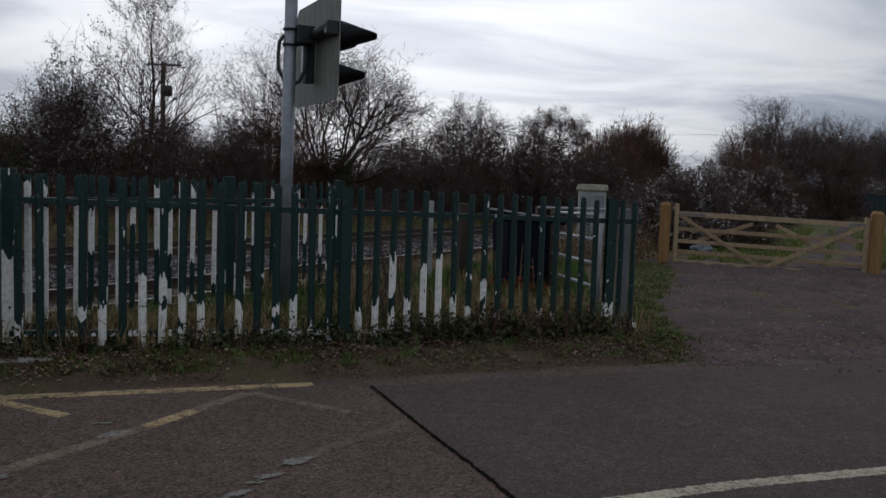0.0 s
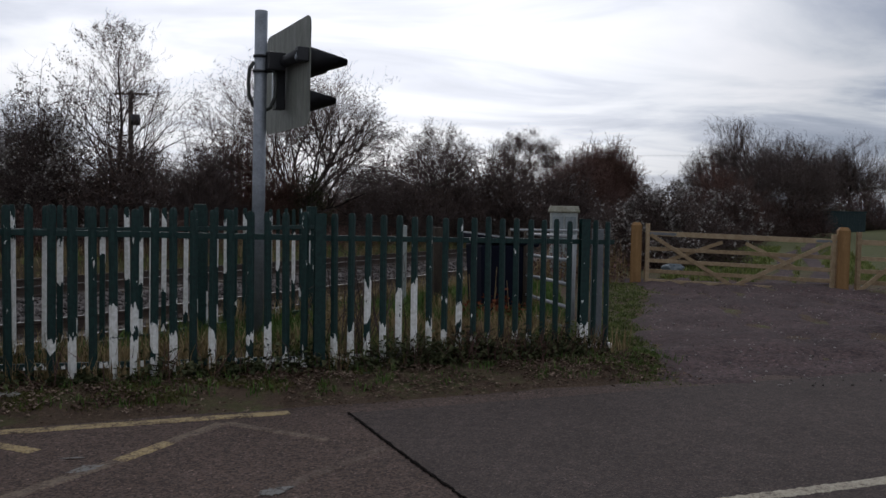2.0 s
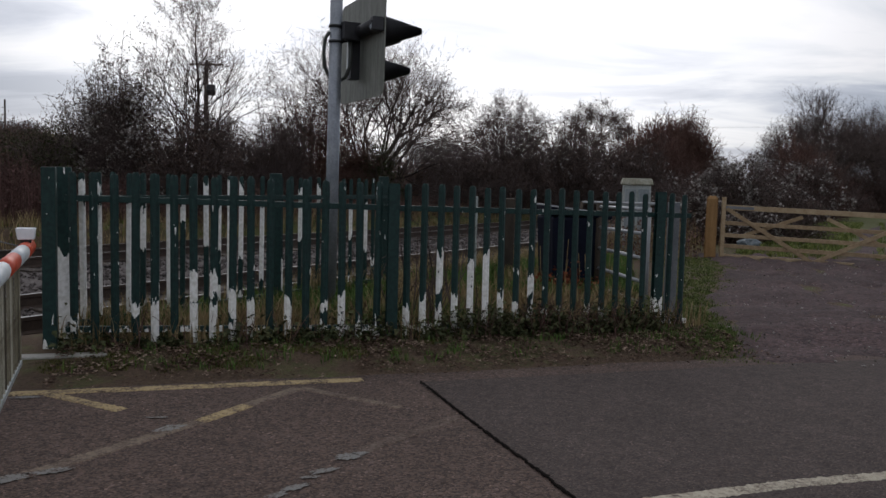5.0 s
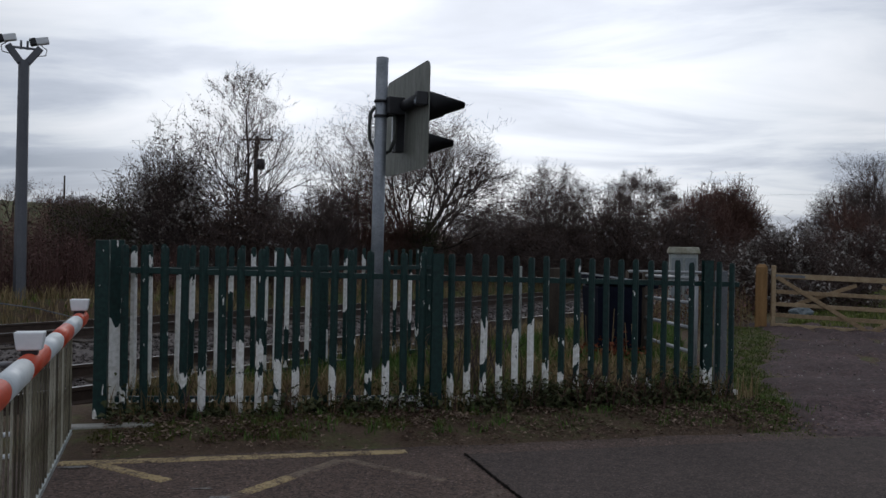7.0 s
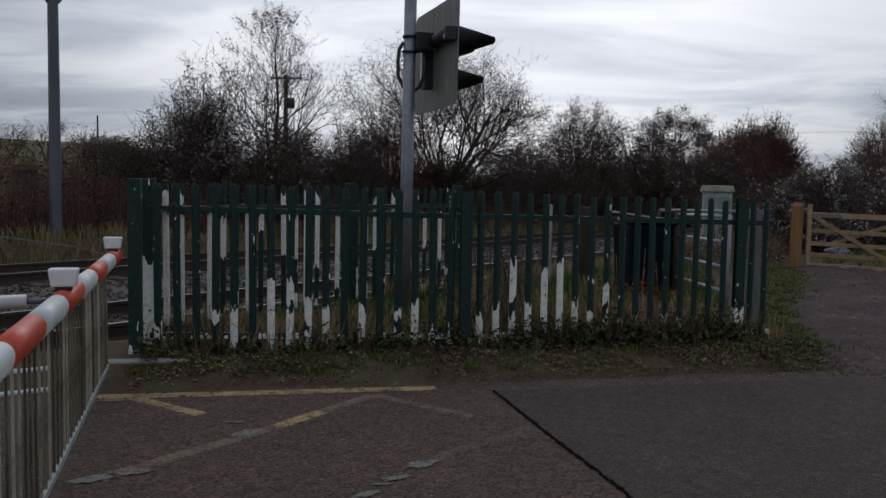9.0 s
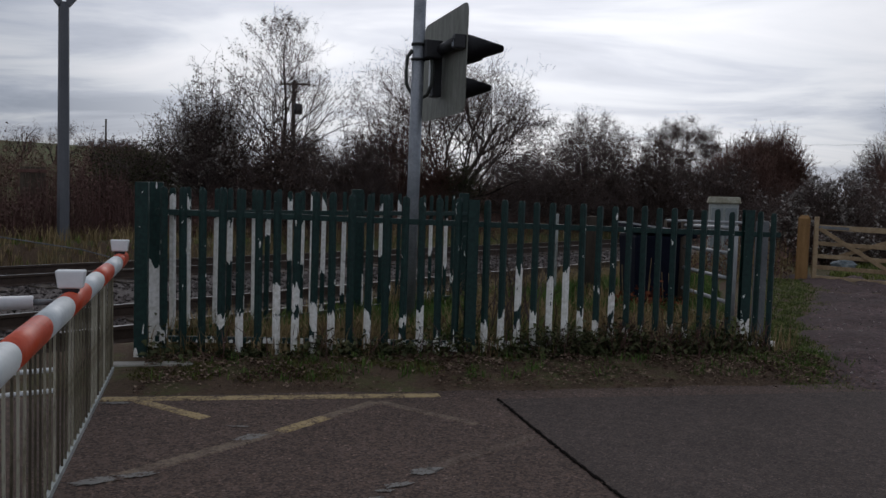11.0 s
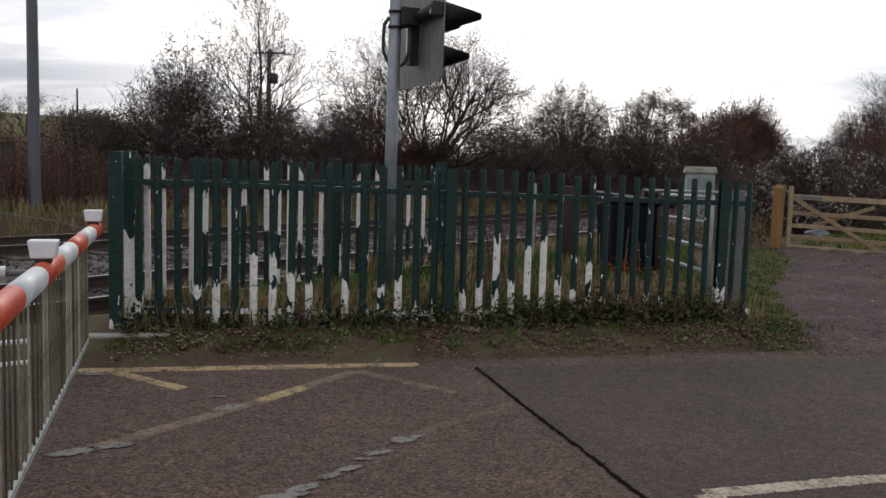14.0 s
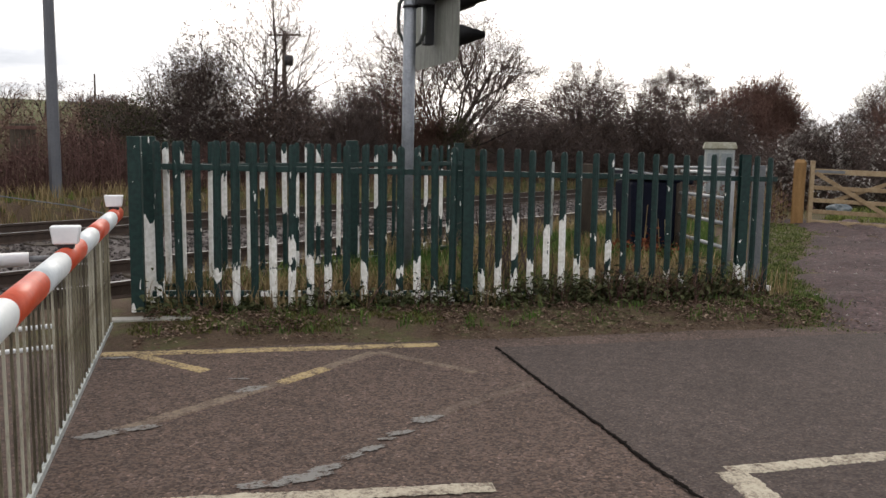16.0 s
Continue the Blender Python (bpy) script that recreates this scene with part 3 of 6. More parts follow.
def fence_post(parent, p, z, ang, h=1.56, wear=-1.0):
    bm = bmesh.new()
    m = Matrix.Rotation(ang, 4, "Z")
    for c, s in (((0, -0.027, h / 2), (0.10, 0.006, h)), ((0, 0.027, h / 2), (0.10, 0.006, h)), ((0, 0, h / 2), (0.006, 0.048, h))):
        box(bm, m @ Vector(c), s, m)
    bmesh.ops.translate(bm, verts=bm.verts[:], vec=(p.x, p.y, z))
    return fence_part(parent, "post", bm, wear)


def front_fence():
    f = empty("palisade_fence", Matrix(), "green steel palisade fence with paint flaking to white", "fence")
    rng = random.Random(4)
    N0 = -0.4
    wear = [(N0, 0.10, 0.22), N0, -0.1, (N0, 0.22, 0.32), 0.36, N0, (0.33, 0.36, 0.60), (0.34, 0.40, 0.58), (0.16, 0.22, 0.46), 0.34, 0.0, (0.22, 0.20, 0.36),
            0.08, (0.14, 0.28, 0.36), (0.26, 0.24, 0.42), 0.13, 0.15,
            0.33, 0.39, (0.30, 0.44, 0.80), 0.42, (0.62, 0.55, 0.74), 0.80, 0.43, 0.32, (0.26, 0.40, 0.56), 0.20, (0.02, 0.18, 0.24), 0.09, (N0, 0.10, 0.28),
            (N0, 0.20, 0.25), N0, N0, (N0, 0.06, 0.14), (N0, 0.10, 0.16), N0]
    d1, d2 = (FB - FA).normalized(), (FC - FB).normalized()
    spots = [(FA + d1 * (-0.02 + 0.1582 * i), ZA + (ZB - ZA) * i / 16.7, d1) for i in range(17)]
    spots += [(FB + d2 * a, ZB + (ZC - ZB) * a / 2.8, d2) for a in [0.146 + 0.1558 * i for i in range(17)] + [2.946, 3.101]]
    for (p, z, d), w in zip(spots, wear):
        put_pale(f, p.x, p.y, z - 1.225 + rng.uniform(-0.012, 0.012), math.atan2(d.y, d.x), w, radians(rng.uniform(-0.5, 0.5)))
    for a, b, za, zb in ((FA - (FB - FA) * 0.035, FB, ZA, ZB), (FB, FB.lerp(FC, 1.14), ZB, ZB + (ZC - ZB) * 1.14)):
        d = (b - a).normalized()
        n = Vector((-d.y, d.x)) * 0.036
        for dz, w in ((-0.025, -1.0), (-1.115, 0.35)):
            bm = bmesh.new()
            beam(bm, (a.x + n.x, a.y + n.y, za + dz), (b.x + n.x, b.y + n.y, zb + dz), 0.045, 0.05, 0.003)
            fence_part(f, "rail", bm, 0.17 if dz < -1 else -1.0)
    fang = math.atan2(FD.y, FD.x)
    fence_post(f, FB - FN * 0.01, ZB - 1.32, fang, 1.515)
    fence_post(f, FC - FN * 0.01, ZC - 1.32, fang, 1.53, (N0, 0.16, 0.36))
    # square corner post
    bm = bmesh.new()
    box(bm, (-3.545, 6.49, 0.77), (0.105, 0.105, 1.54), Matrix.Rotation(fang, 4, "Z"), 0.006)
    fence_part(f, "corner_post", bm, 0.10)


front_fence()
BA, BB = Vector((-3.62, 6.86)), Vector((-1.40, 10.85))


def back_fence():
    f = empty("palisade_fence", Matrix(), "palisade fence beside the railway, green paint mostly flaked to white", "fence")
    rng = random.Random(9)
    d = (BB - BA)
    ang = math.atan2(d.y, d.x)
    d = d.normalized()
    full = (1.2, 1.22, 1.36)
    bands = {0: full, 1: full, 2: (1.12, 1.2, 1.3), 4: (1.14, 9, -9), 5: (0.2, 0.72, 1.14), 7: 1.14, 8: (0.1, 0.95, 1.12), 10: (0.1, 0.70, 1.34), 11: (0.3, 0.6, 1.1), 12: (0.32, 0.36, 1.34),
             13: (0.2, 0.55, 1.32), 15: (0.1, 0.3, 1.12), 18: (0.3, 0.75, 1.1), 19: (0.1, 0.7, 1.3), 21: (0.1, 1.15, 1.3), 24: (0.2, 0.5, 1.34), 25: (0.2, 0.7, 1.1), 26: (0.1, 0.62, 1.32),
             27: (0.1, 0.5, 1.1), 29: (0.1, 0.7, 1.14)}
    for i in range(0, 30):
        p = BA + d * (0.04 + 0.1545 * i)
        put_pale(f, p.x, p.y, 0.09 + rng.uniform(-0.01, 0.01), ang, bands.get(i, (rng.uniform(-0.3, 0.3), 0.3, rng.uniform(0.2, 0.5))), radians(rng.uniform(-0.6, 0.6)))
    nn = Vector((-d.y, d.x)) * -0.036
    for z in (1.28, 0.2):
        bm = bmesh.new()
        beam(bm, (BA.x + nn.x, BA.y + nn.y, z), (BB.x + nn.x, BB.y + nn.y, z), 0.045, 0.05, 0.003)
        fence_part(f, "rail", bm, -1)
    for k, w in ((0.0, 0.82), (0.56, -1), (1.0, -1)):
        p = BA + (BB - BA) * k
        bm = bmesh.new()
        box(bm, (p.x, p.y, 0.78), (0.13, 0.06, 1.53), Matrix.Rotation(fang_all, 4, "Z"), 0.006)
        fence_part(f, "post", bm, w)


fang_all = math.atan2(FD.y, FD.x)
back_fence()


# ---- signal on its pole ----
def road_signal():
    px, py = -1.705, 8.83
    t = empty("road_signal", pose(px, py, 0.05, 0, 0.45, 0), "level crossing light signal on a grey pole, seen from behind", "traffic light")
    t_inv = t.matrix_world.inverted()

    def add(name, bm, mat, label="", parent=None):
        ob = part(name, bm, mat, parent or t, label)
        return ob
    bm = bmesh.new(); tube(bm, [(0, 0, -0.1), (0, 0, 1.8), (0, 0, 3.525)], 0.066, n=24); add("pole", bm, M_GALV, "grey galvanised pole")
    nrm, wid = Vector((0.891, 0.454, 0)), Vector((-0.454, 0.891, 0))
    R = Matrix((nrm, wid, (0, 0, 1))).transposed().to_4x4()      # x: facing, y: across, z: up
    C = Vector((0.245, 0.17, 2.855))

    def W(x, y, z):
        return C + nrm * x + wid * y + Vector((0, 0, z))
    bm = bmesh.new()
    outl = []
    hw, hh, r = 0.74, 0.55, 0.10
    for cx, cz, a0 in ((hw - r, hh - r, 0), (-hw + r, hh - r, 90), (-hw + r, -hh + r, 180), (hw - r, -hh + r, 270)):
        outl += [(cx + r * math.cos(radians(a0 + k * 18)), cz + r * math.sin(radians(a0 + k * 18))) for k in range(6)]
    A = [bm.verts.new(W(0.0, y, z)) for y, z in outl]
    B = [bm.verts.new(W(0.012, y, z)) for y, z in outl]
    bm.faces.new(A); bm.faces.new(B[::-1])
    for i in range(len(A)):
        bm.faces.new((A[i], B[i], B[(i + 1) % len(A)], A[(i + 1) % len(A)]))
    add("backing_board", bm, M_BOARD, "grimy grey backing board")
    for y, z in ((-0.31, 0.155), (0.31, 0.155), (0.0, -0.225)):
        bm = bmesh.new()
        tube(bm, [W(0.013, y, z), W(0.07, y, z)], 0.155, n=20)
        lamp = add("lamp_unit", bm, M_BLACK)
        bm = bmesh.new()
        n = 20
        rings = []
        for x, rr, lift in ((0.02, 0.165, 0.0), (0.16, 0.15, 0.0), (0.56, 0.035, 0.035)):
            rings.append([bm.verts.new(W(x, y + rr * math.cos(2 * math.pi * k / n), z + lift + rr * math.sin(2 * math.pi * k / n))) for k in range(n)])
        for P, Q in zip(rings, rings[1:]):
            for k in range(n):
                bm.faces.new((P[k], P[(k + 1) % n], Q[(k + 1) % n], Q[k])).smooth = True
        bmesh.ops.solidify(bm, geom=bm.faces[:], thickness=0.006)
        add("hood", bm, M_BLACK, "black lamp hood", lamp)
    # bracket and boxes between pole and board
    bm = bmesh.new(); tube(bm, [W(-0.07, 0.10, 0.15), W(-0.07, -0.70, 0.15)], 0.062, n=16); add("cross_arm", bm, M_BLACK, "dark round cross arm")
    bm = bmesh.new(); box(bm, W(-0.06, -0.68, 0.15), (0.12, 0.10, 0.14), R, 0.012); add("end_clamp", bm, M_BLACK)
    bm = bmesh.new(); box(bm, W(-0.126, -0.68, 0.13), (0.008, 0.05, 0.06), R, 0.002); add("label_plate", bm, M_GALV, "small pale plate on the clamp")
    bm = bmesh.new(); box(bm, (0.15, 0.0, 3.0), (0.19, 0.16, 0.19), R, 0.012); add("terminal_box", bm, M_BLACK)
    bm = bmesh.new(); beam(bm, (0.05, 0.02, 2.95), W(-0.06, 0.0, 0.14), 0.11, 0.13, 0.01); add("bracket", bm, M_BLACK, "dark bracket")
    bm = bmesh.new(); box(bm, W(-0.08, 0.0, -0.12), (0.10, 0.13, 0.44), R, 0.008); add("junction_box", bm, M_BLACK)
    bm = bmesh.new(); box(bm, W(-0.135, 0.045, -0.11), (0.008, 0.045, 0.42), R); add("label_plate", bm, M_LAMPW, "white strip on the box")
    for z in (2.88, 3.04):
        bm = bmesh.new(); tube(bm, [(0, 0, z), (0, 0, z + 0.025)], 0.078, n=24); add("clamp_band", bm, M_BLACK, "black clamp band")
    bm = bmesh.new()
    pts = [(-0.06, -0.04, 2.99), (-0.11, -0.02, 2.92), (-0.125, 0.0, 2.78), (-0.12, 0.02, 2.64), (-0.07, 0.07, 2.53), (0.02, 0.09, 2.49), (0.10, 0.06, 2.53), (0.15, 0.03, 2.64), (0.165, 0.0, 2.78), (0.15, 0.0, 2.90)]
    tube(bm, pts, 0.020, n=8); add("conduit_loop", bm, M_CABLE, "sagging grey cable conduit")


road_signal()


# ---- barrier ----
BD = Vector((0.420, -0.9075, 0))
TIP = Vector((-3.42, 5.97, 0.95))


def crossing_barrier():
    t = empty("crossing_barrier", Matrix.Translation((TIP.x, TIP.y, 0)), "lowered red and white crossing barrier with hanging slatted skirt", "barrier")
    o = Vector((TIP.x, TIP.y, 0))
    length, seg = 9.3, 0.58
    k, s = 0, 0.0
    while s < length:
        e = min(length, s + (0.5 if k == 0 else seg))
        bm = bmesh.new()
        tube(bm, [TIP - o + BD * s, TIP - o + BD * e], 0.048, n=20)
        for v in bm.verts:
            if v.co.z < TIP.z:
                v.co.z = TIP.z + (v.co.z - TIP.z) * 1.45
        part("boom_band", bm, M_RED if k % 2 == 0 else M_WHITE, t, "red reflective band" if k % 2 == 0 else "white reflective band")
        k, s = k + 1, e
    side = Vector((-BD.y, BD.x, 0))
    for z, w in ((0.10, 0.035), (0.872, 0.024)):
        bm = bmesh.new()
        hang = Vector((-0.9075, -0.42, 0)) * 0.055
        beam(bm, TIP - o + hang + BD * 0.12 + Vector((0, 0, z - 0.95)), TIP - o + hang + BD * length + Vector((0, 0, z - 0.95)), 0.02, w, 0.002)
        part("skirt_rail", bm, M_WHITE if z > 0.5 else M_CABINET, t)
    bm = bmesh.new()
    tube(bm, [(0, 0, 0.10), (0, 0, 0.90)], 0.006, n=6)
    me = bpy.data.meshes.new("skirt_slat")
    bm.to_mesh(me); bm.free(); me.materials.append(M_SLAT)
    rng = random.Random(2)
    n = int((length - 0.2) / 0.113)
    for i in range(n):
        ob = new("skirt_slat", me)
        ob.parent = t
        p = BD * (0.13 + 0.113 * i) + Vector((-0.9075, -0.42, 0)) * 0.055
        ob.matrix_local = Matrix.Translation(p) @ Matrix.Rotation(radians(rng.uniform(-0.5, 0.5)), 4, "X")
    for d in (0.22, 2.62, 5.15):
        lamp = empty("boom_lamp", Matrix(), "", "")
        lamp.parent = t
        c = TIP - o + BD * d
        R = Matrix((BD, side, (0, 0, 1))).transposed().to_4x4()
        bm = bmesh.new()
        vs = box(bm, (0, 0, 0), (0.08, 0.135, 0.085), None, 0.008)
        for v in bm.verts:
            v.co.y *= 0.78 + 2.2 * (v.co.z + 0.05)
        bmesh.ops.transform(bm, matrix=Matrix.Translation(c + Vector((0, 0, 0.105))) @ R, verts=bm.verts[:])
        part("lamp_case", bm, M_LAMPW, lamp, "white lamp case")
        bm = bmesh.new()
        box(bm, c + Vector((0, 0, 0.055)), (0.06, 0.07, 0.03), R, 0.004)
        part("lamp_foot", bm, M_BLACK, lamp, "dark lamp foot")
    e = TIP - o + BD * (length + 0.25)
    bm = bmesh.new()
    box(bm, (e.x, e.y, 0.62), (0.6, 0.5, 1.24), Matrix.Rotation(math.atan2(BD.y, BD.x), 4, "Z"), 0.03)
    part("pedestal", bm, M_MAST, t)


crossing_barrier()


# ---- railway ----
def at_track(s, n, z=0.0):
    return Vector((TD.x * s + TN.x * n, TD.y * s + TN.y * n, z))


M_BALLAST = shade("ballast_stone", [(0.027, 0.0215, 0.0189), (0.0675, 0.05504, 0.0504), (0.153, 0.129, 0.1215)], 14, 0.9, 0.6, 50, island=0.3)
M_MUD = aggregate("muddy_gravel_track", (0.066, 0.0415, 0.0385), 38, 0.92, 0.8, 0.9, 0.45, 0.38)


def track_bed():
    verts, faces = [], []
    ns = [-15.9, -15.5, -14, -12, -11, -10, -8, -7.3, -7.05]
    zs = [-0.12, -0.14, -0.13, -0.13, -0.16, -0.13, -0.13, -0.14, -0.16]
    ss = [-40 + 1.0 * i for i in range(83)]
    for s in ss:
        for n, z in zip(ns, zs):
            p = at_track(s, n, z + 0.02 * noise.noise((s * 1.7, n * 2.0, 0)))
            verts.append(tuple(p))
    w = len(ns)
    for i in range(len(ss) - 1):
        for j in range(w - 1):
            faces.append((i * w + j, i * w + j + 1, (i + 1) * w + j + 1, (i + 1) * w + j))
    tagged(data_ob("track_bed", verts, faces, M_BALLAST), "grey-brown railway ballast bed", "ballast", kind="structure")


track_bed()
ROCK_F = [(0, 2, 4), (2, 1, 4), (1, 3, 4), (3, 0, 4), (2, 0, 5), (1, 2, 5), (3, 1, 5), (0, 3, 5)]


def stones(name, pts, lo, hi, mat, label, cat, seed):
    rng = np.random.default_rng(seed)
    base = np.array([(1, 0, 0), (-1, 0, 0), (0, 1, 0), (0, -1, 0), (0, 0, 1), (0, 0, -1)], float)
    k = len(pts)
    size = rng.uniform(lo, hi, (k, 1, 1)) * rng.uniform(0.6, 1.2, (k, 6, 1)) * np.array([1, 1, 0.75])
    a = rng.uniform(0, 6.283, k)
    c, s = np.cos(a), np.sin(a)
    v = base[None] * size
    v = np.stack([v[..., 0] * c[:, None] - v[..., 1] * s[:, None], v[..., 0] * s[:, None] + v[..., 1] * c[:, None], v[..., 2]], -1)
    v = v + np.array(pts)[:, None, :]
    f = np.array(ROCK_F)[None] + 6 * np.arange(k)[:, None, None]
    return tagged(data_ob(name, v.reshape(-1, 3).tolist(), f.reshape(-1, 3).tolist(), mat), label, cat, kind="stuff")


def ballast():
    rng = random.Random(11)
    pts = []
    for _ in range(14000):
        s, n = rng.uniform(-4, 26), rng.uniform(-15.8, -7.05)
        p = at_track(s, n, -0.115 + rng.uniform(-0.02, 0.03))
        pts.append(tuple(p))
    stones("ballast_stones", pts, 0.025, 0.06, M_BALLAST, "loose angular ballast stones between the rails", "ballast", 3)


ballast()


def rails():
    prof = [(-0.07, 0), (0.07, 0), (0.07, 0.012), (0.012, 0.03), (0.012, 0.11), (0.036, 0.12), (0.036, 0.15), (-0.036, 0.15), (-0.036, 0.12), (-0.012, 0.11), (-0.012, 0.03), (-0.07, 0.012)]
    for n in (-14.70, -13.26, -9.32, -7.88):
        bm = bmesh.new()
        ends = []
        for s in (-40, 41):
            ends.append([bm.verts.new(tuple(at_track(s, n + x, -0.11 + z * 1.15))) for x, z in prof])
        for i in range(len(prof)):
            j = (i + 1) % len(prof)
            bm.faces.new((ends[0][i], ends[0][j], ends[1][j], ends[1][i]))
        r = tagged(part("rail", bm, M_RAIL), "rusty running rail with a polished head", "rail", "running rails")
        bm = bmesh.new()
        q = [bm.verts.new(tuple(at_track(s, n + x, 0.063))) for s, x in ((-40, -0.03), (41, -0.03), (41, 0.03), (-40, 0.03))]
        bm.faces.new(q)
        part("rail_head", bm, M_RAILTOP, r, "polished running surface")
    # sleepers
    bm = bmesh.new(); box(bm, (0, 0, 0), (2.6, 0.25, 0.12), None, 0.012)
    me = bpy.data.meshes.new("sleeper"); bm.to_mesh(me); bm.free(); me.materials.append(M_OLDWOOD)
    for n in (-13.98, -8.6):
        for i in range(46):
            ob = tagged(new("sleeper", me), "dark timber railway sleeper in ballast", "sleeper", "track sleepers")
            ob.matrix_world = Matrix.Translation(at_track(-4 + 0.68 * i, n, -0.155)) @ Matrix.Rotation(math.atan2(TN.y, TN.x), 4, "Z")


rails()

# ---- muddy drive to the gate ----
def drive():
    verts, faces = [], []
    rows, cols = 100, 60
    for i in range(rows + 1):
        k = i / rows
        y = 6.93 + 10.0 * k
        lo = 2.15 + 1.9 * smooth(8.0, 15.5, y) + 0.18 * noise.noise((y * 1.1, 2.0, 0)) + 0.10 * noise.noise((y * 3.7, 2.0, 0))
        hi = 13.0 - 4.6 * smooth(6.0, 15.0, y)
        for j in range(cols + 1):
            u = j / cols
            x = lo + (hi - lo) * u
            yy = y + (x - 2.2) * 0.36 * (1 - k) - (x - 4.2) * 0.25 * k
            z = height(x, yy) + 0.03 + 0.04 * noise.noise((x * 1.3, yy * 1.3, 1.0)) + 0.028 * noise.noise((x * 4.0, yy * 4.0, 5.0)) + 0.012 * noise.noise((x * 11.0, yy * 11.0, 6.0))
            for c in (0.22, 0.36, 0.55, 0.68):
                s = (u - c - 0.03 * noise.noise((y * 0.5, c * 30, 0))) / 0.022
                z -= 0.035 * math.exp(-s * s) - 0.02 * math.exp(-(abs(s) - 2) ** 2)
            # thins out to nothing over the road and the verge
            e = smooth(0, 5, i + 3.0 * noise.noise((x * 1.6, 3.0, 0)) + 1.6 * noise.noise((x * 6.0, 4.0, 0))) * smooth(0, 2.5, min(j, cols - j))
            verts.append((x, yy, -0.03 + (max(z, 0.012) + 0.03) * e if i < 12 else z - 0.07 * (1 - e)))
    for i in range(rows):
        for j in range(cols):
            a = i * (cols + 1) + j
            faces.append((a, a + 1, a + cols + 2, a + cols + 1))
    ob = tagged(data_ob("track", verts, faces, M_MUD), "muddy gravel drive up to the timber gate", "dirt track", kind="structure")
    for p in ob.data.polygons:
        p.use_smooth = True
    for off in (0.0, 0.85):
        pts = [(7.0 + off, 16.2), (9.0 + off, 20.0), (12.0 + off, 27.3), (17 + off * 1.2, 36), (22 + off * 1.5, 46)]
        verts, faces = [], []
        P = [Vector(p) for p in pts]
        fine = [a.lerp(b, i / 10) for a, b in zip(P, P[1:]) for i in range(10)] + [P[-1]]
        for p in fine:
            w = 0.24 + 0.06 * noise.noise((p.y, 1, off))
            for s in (-1, 1):
                verts.append((p.x + s * w, p.y, height(p.x + s * w, p.y) + 0.03))
        faces = [(2 * i, 2 * i + 1, 2 * i + 3, 2 * i + 2) for i in range(len(fine) - 1)]
        tagged(data_ob("wheel_rut", verts, faces, M_MUD), "muddy wheel rut through the grass field", "dirt track", kind="structure")


drive()
rg = random.Random(21)
sp = []
for _ in range(1900):
    x, y = rg.uniform(2.2, 9), rg.uniform(7.2, 15.5)
    if x > 2.4 + 1.9 * smooth(8.0, 15.5, y):
        sp.append((x, y, height(x, y) + 0.034))
M_PEBBLE = shade("pale_drive_stone", [(0.06, 0.05, 0.045), (0.15, 0.13, 0.12), (0.32, 0.29, 0.27)], 9, 0.9, 0.3, 50, island=0.5)
stones("drive_stones", sp, 0.005, 0.02, M_PEBBLE, "small stones pressed into the muddy drive", "gravel", 5)

# concrete kerb at the fence corner
bm = bmesh.new(); beam(bm, (-3.72, 6.08, 0.02), (-3.0, 6.34, 0.02), 0.13, 0.12, 0.012)
tagged(part("kerb", bm, M_CONCRETE), "short weathered concrete edging at the fence corner", "kerb", kind="structure")


# ---- timber gates ----
def timber_post(p, z0, h, ang, w=0.19):
    t = empty("gate_post", Matrix(), "orange-brown treated timber gate post with weathered top", "gate post", "timber gate posts")
    bm = bmesh.new()
    r = bmesh.ops.create_cube(bm, size=1)
    for v in bm.verts:
        v.co = Vector((v.co.x * w, v.co.y * w, (v.co.z + 0.5) * h))
    top = [f for f in bm.faces if f.normal.z > 0.9]
    g = bmesh.ops.inset_region(bm, faces=top, thickness=0.065)
    for v in top[0].verts:
        v.co.z += 0.06
    bmesh.ops.bevel(bm, geom=[e for e in bm.edges if abs((e.verts[0].co - e.verts[1].co).normalized().z) > 0.9], offset=0.02, segments=2, affect="EDGES")
    bmesh.ops.transform(bm, matrix=Matrix.Translation((p[0], p[1], z0)) @ Matrix.Rotation(ang, 4, "Z"), verts=bm.verts[:])
    part("shaft", bm, M_POST, t)
    return t


GA, GB = Vector((4.28, 16.33)), Vector((7.88, 15.27))
GANG = math.atan2(GB.y - GA.y, GB.x - GA.x)
timber_post(GA, -0.1, 1.40, GANG, 0.21)
timber_post(GB, -0.1, 1.38, GANG, 0.21)


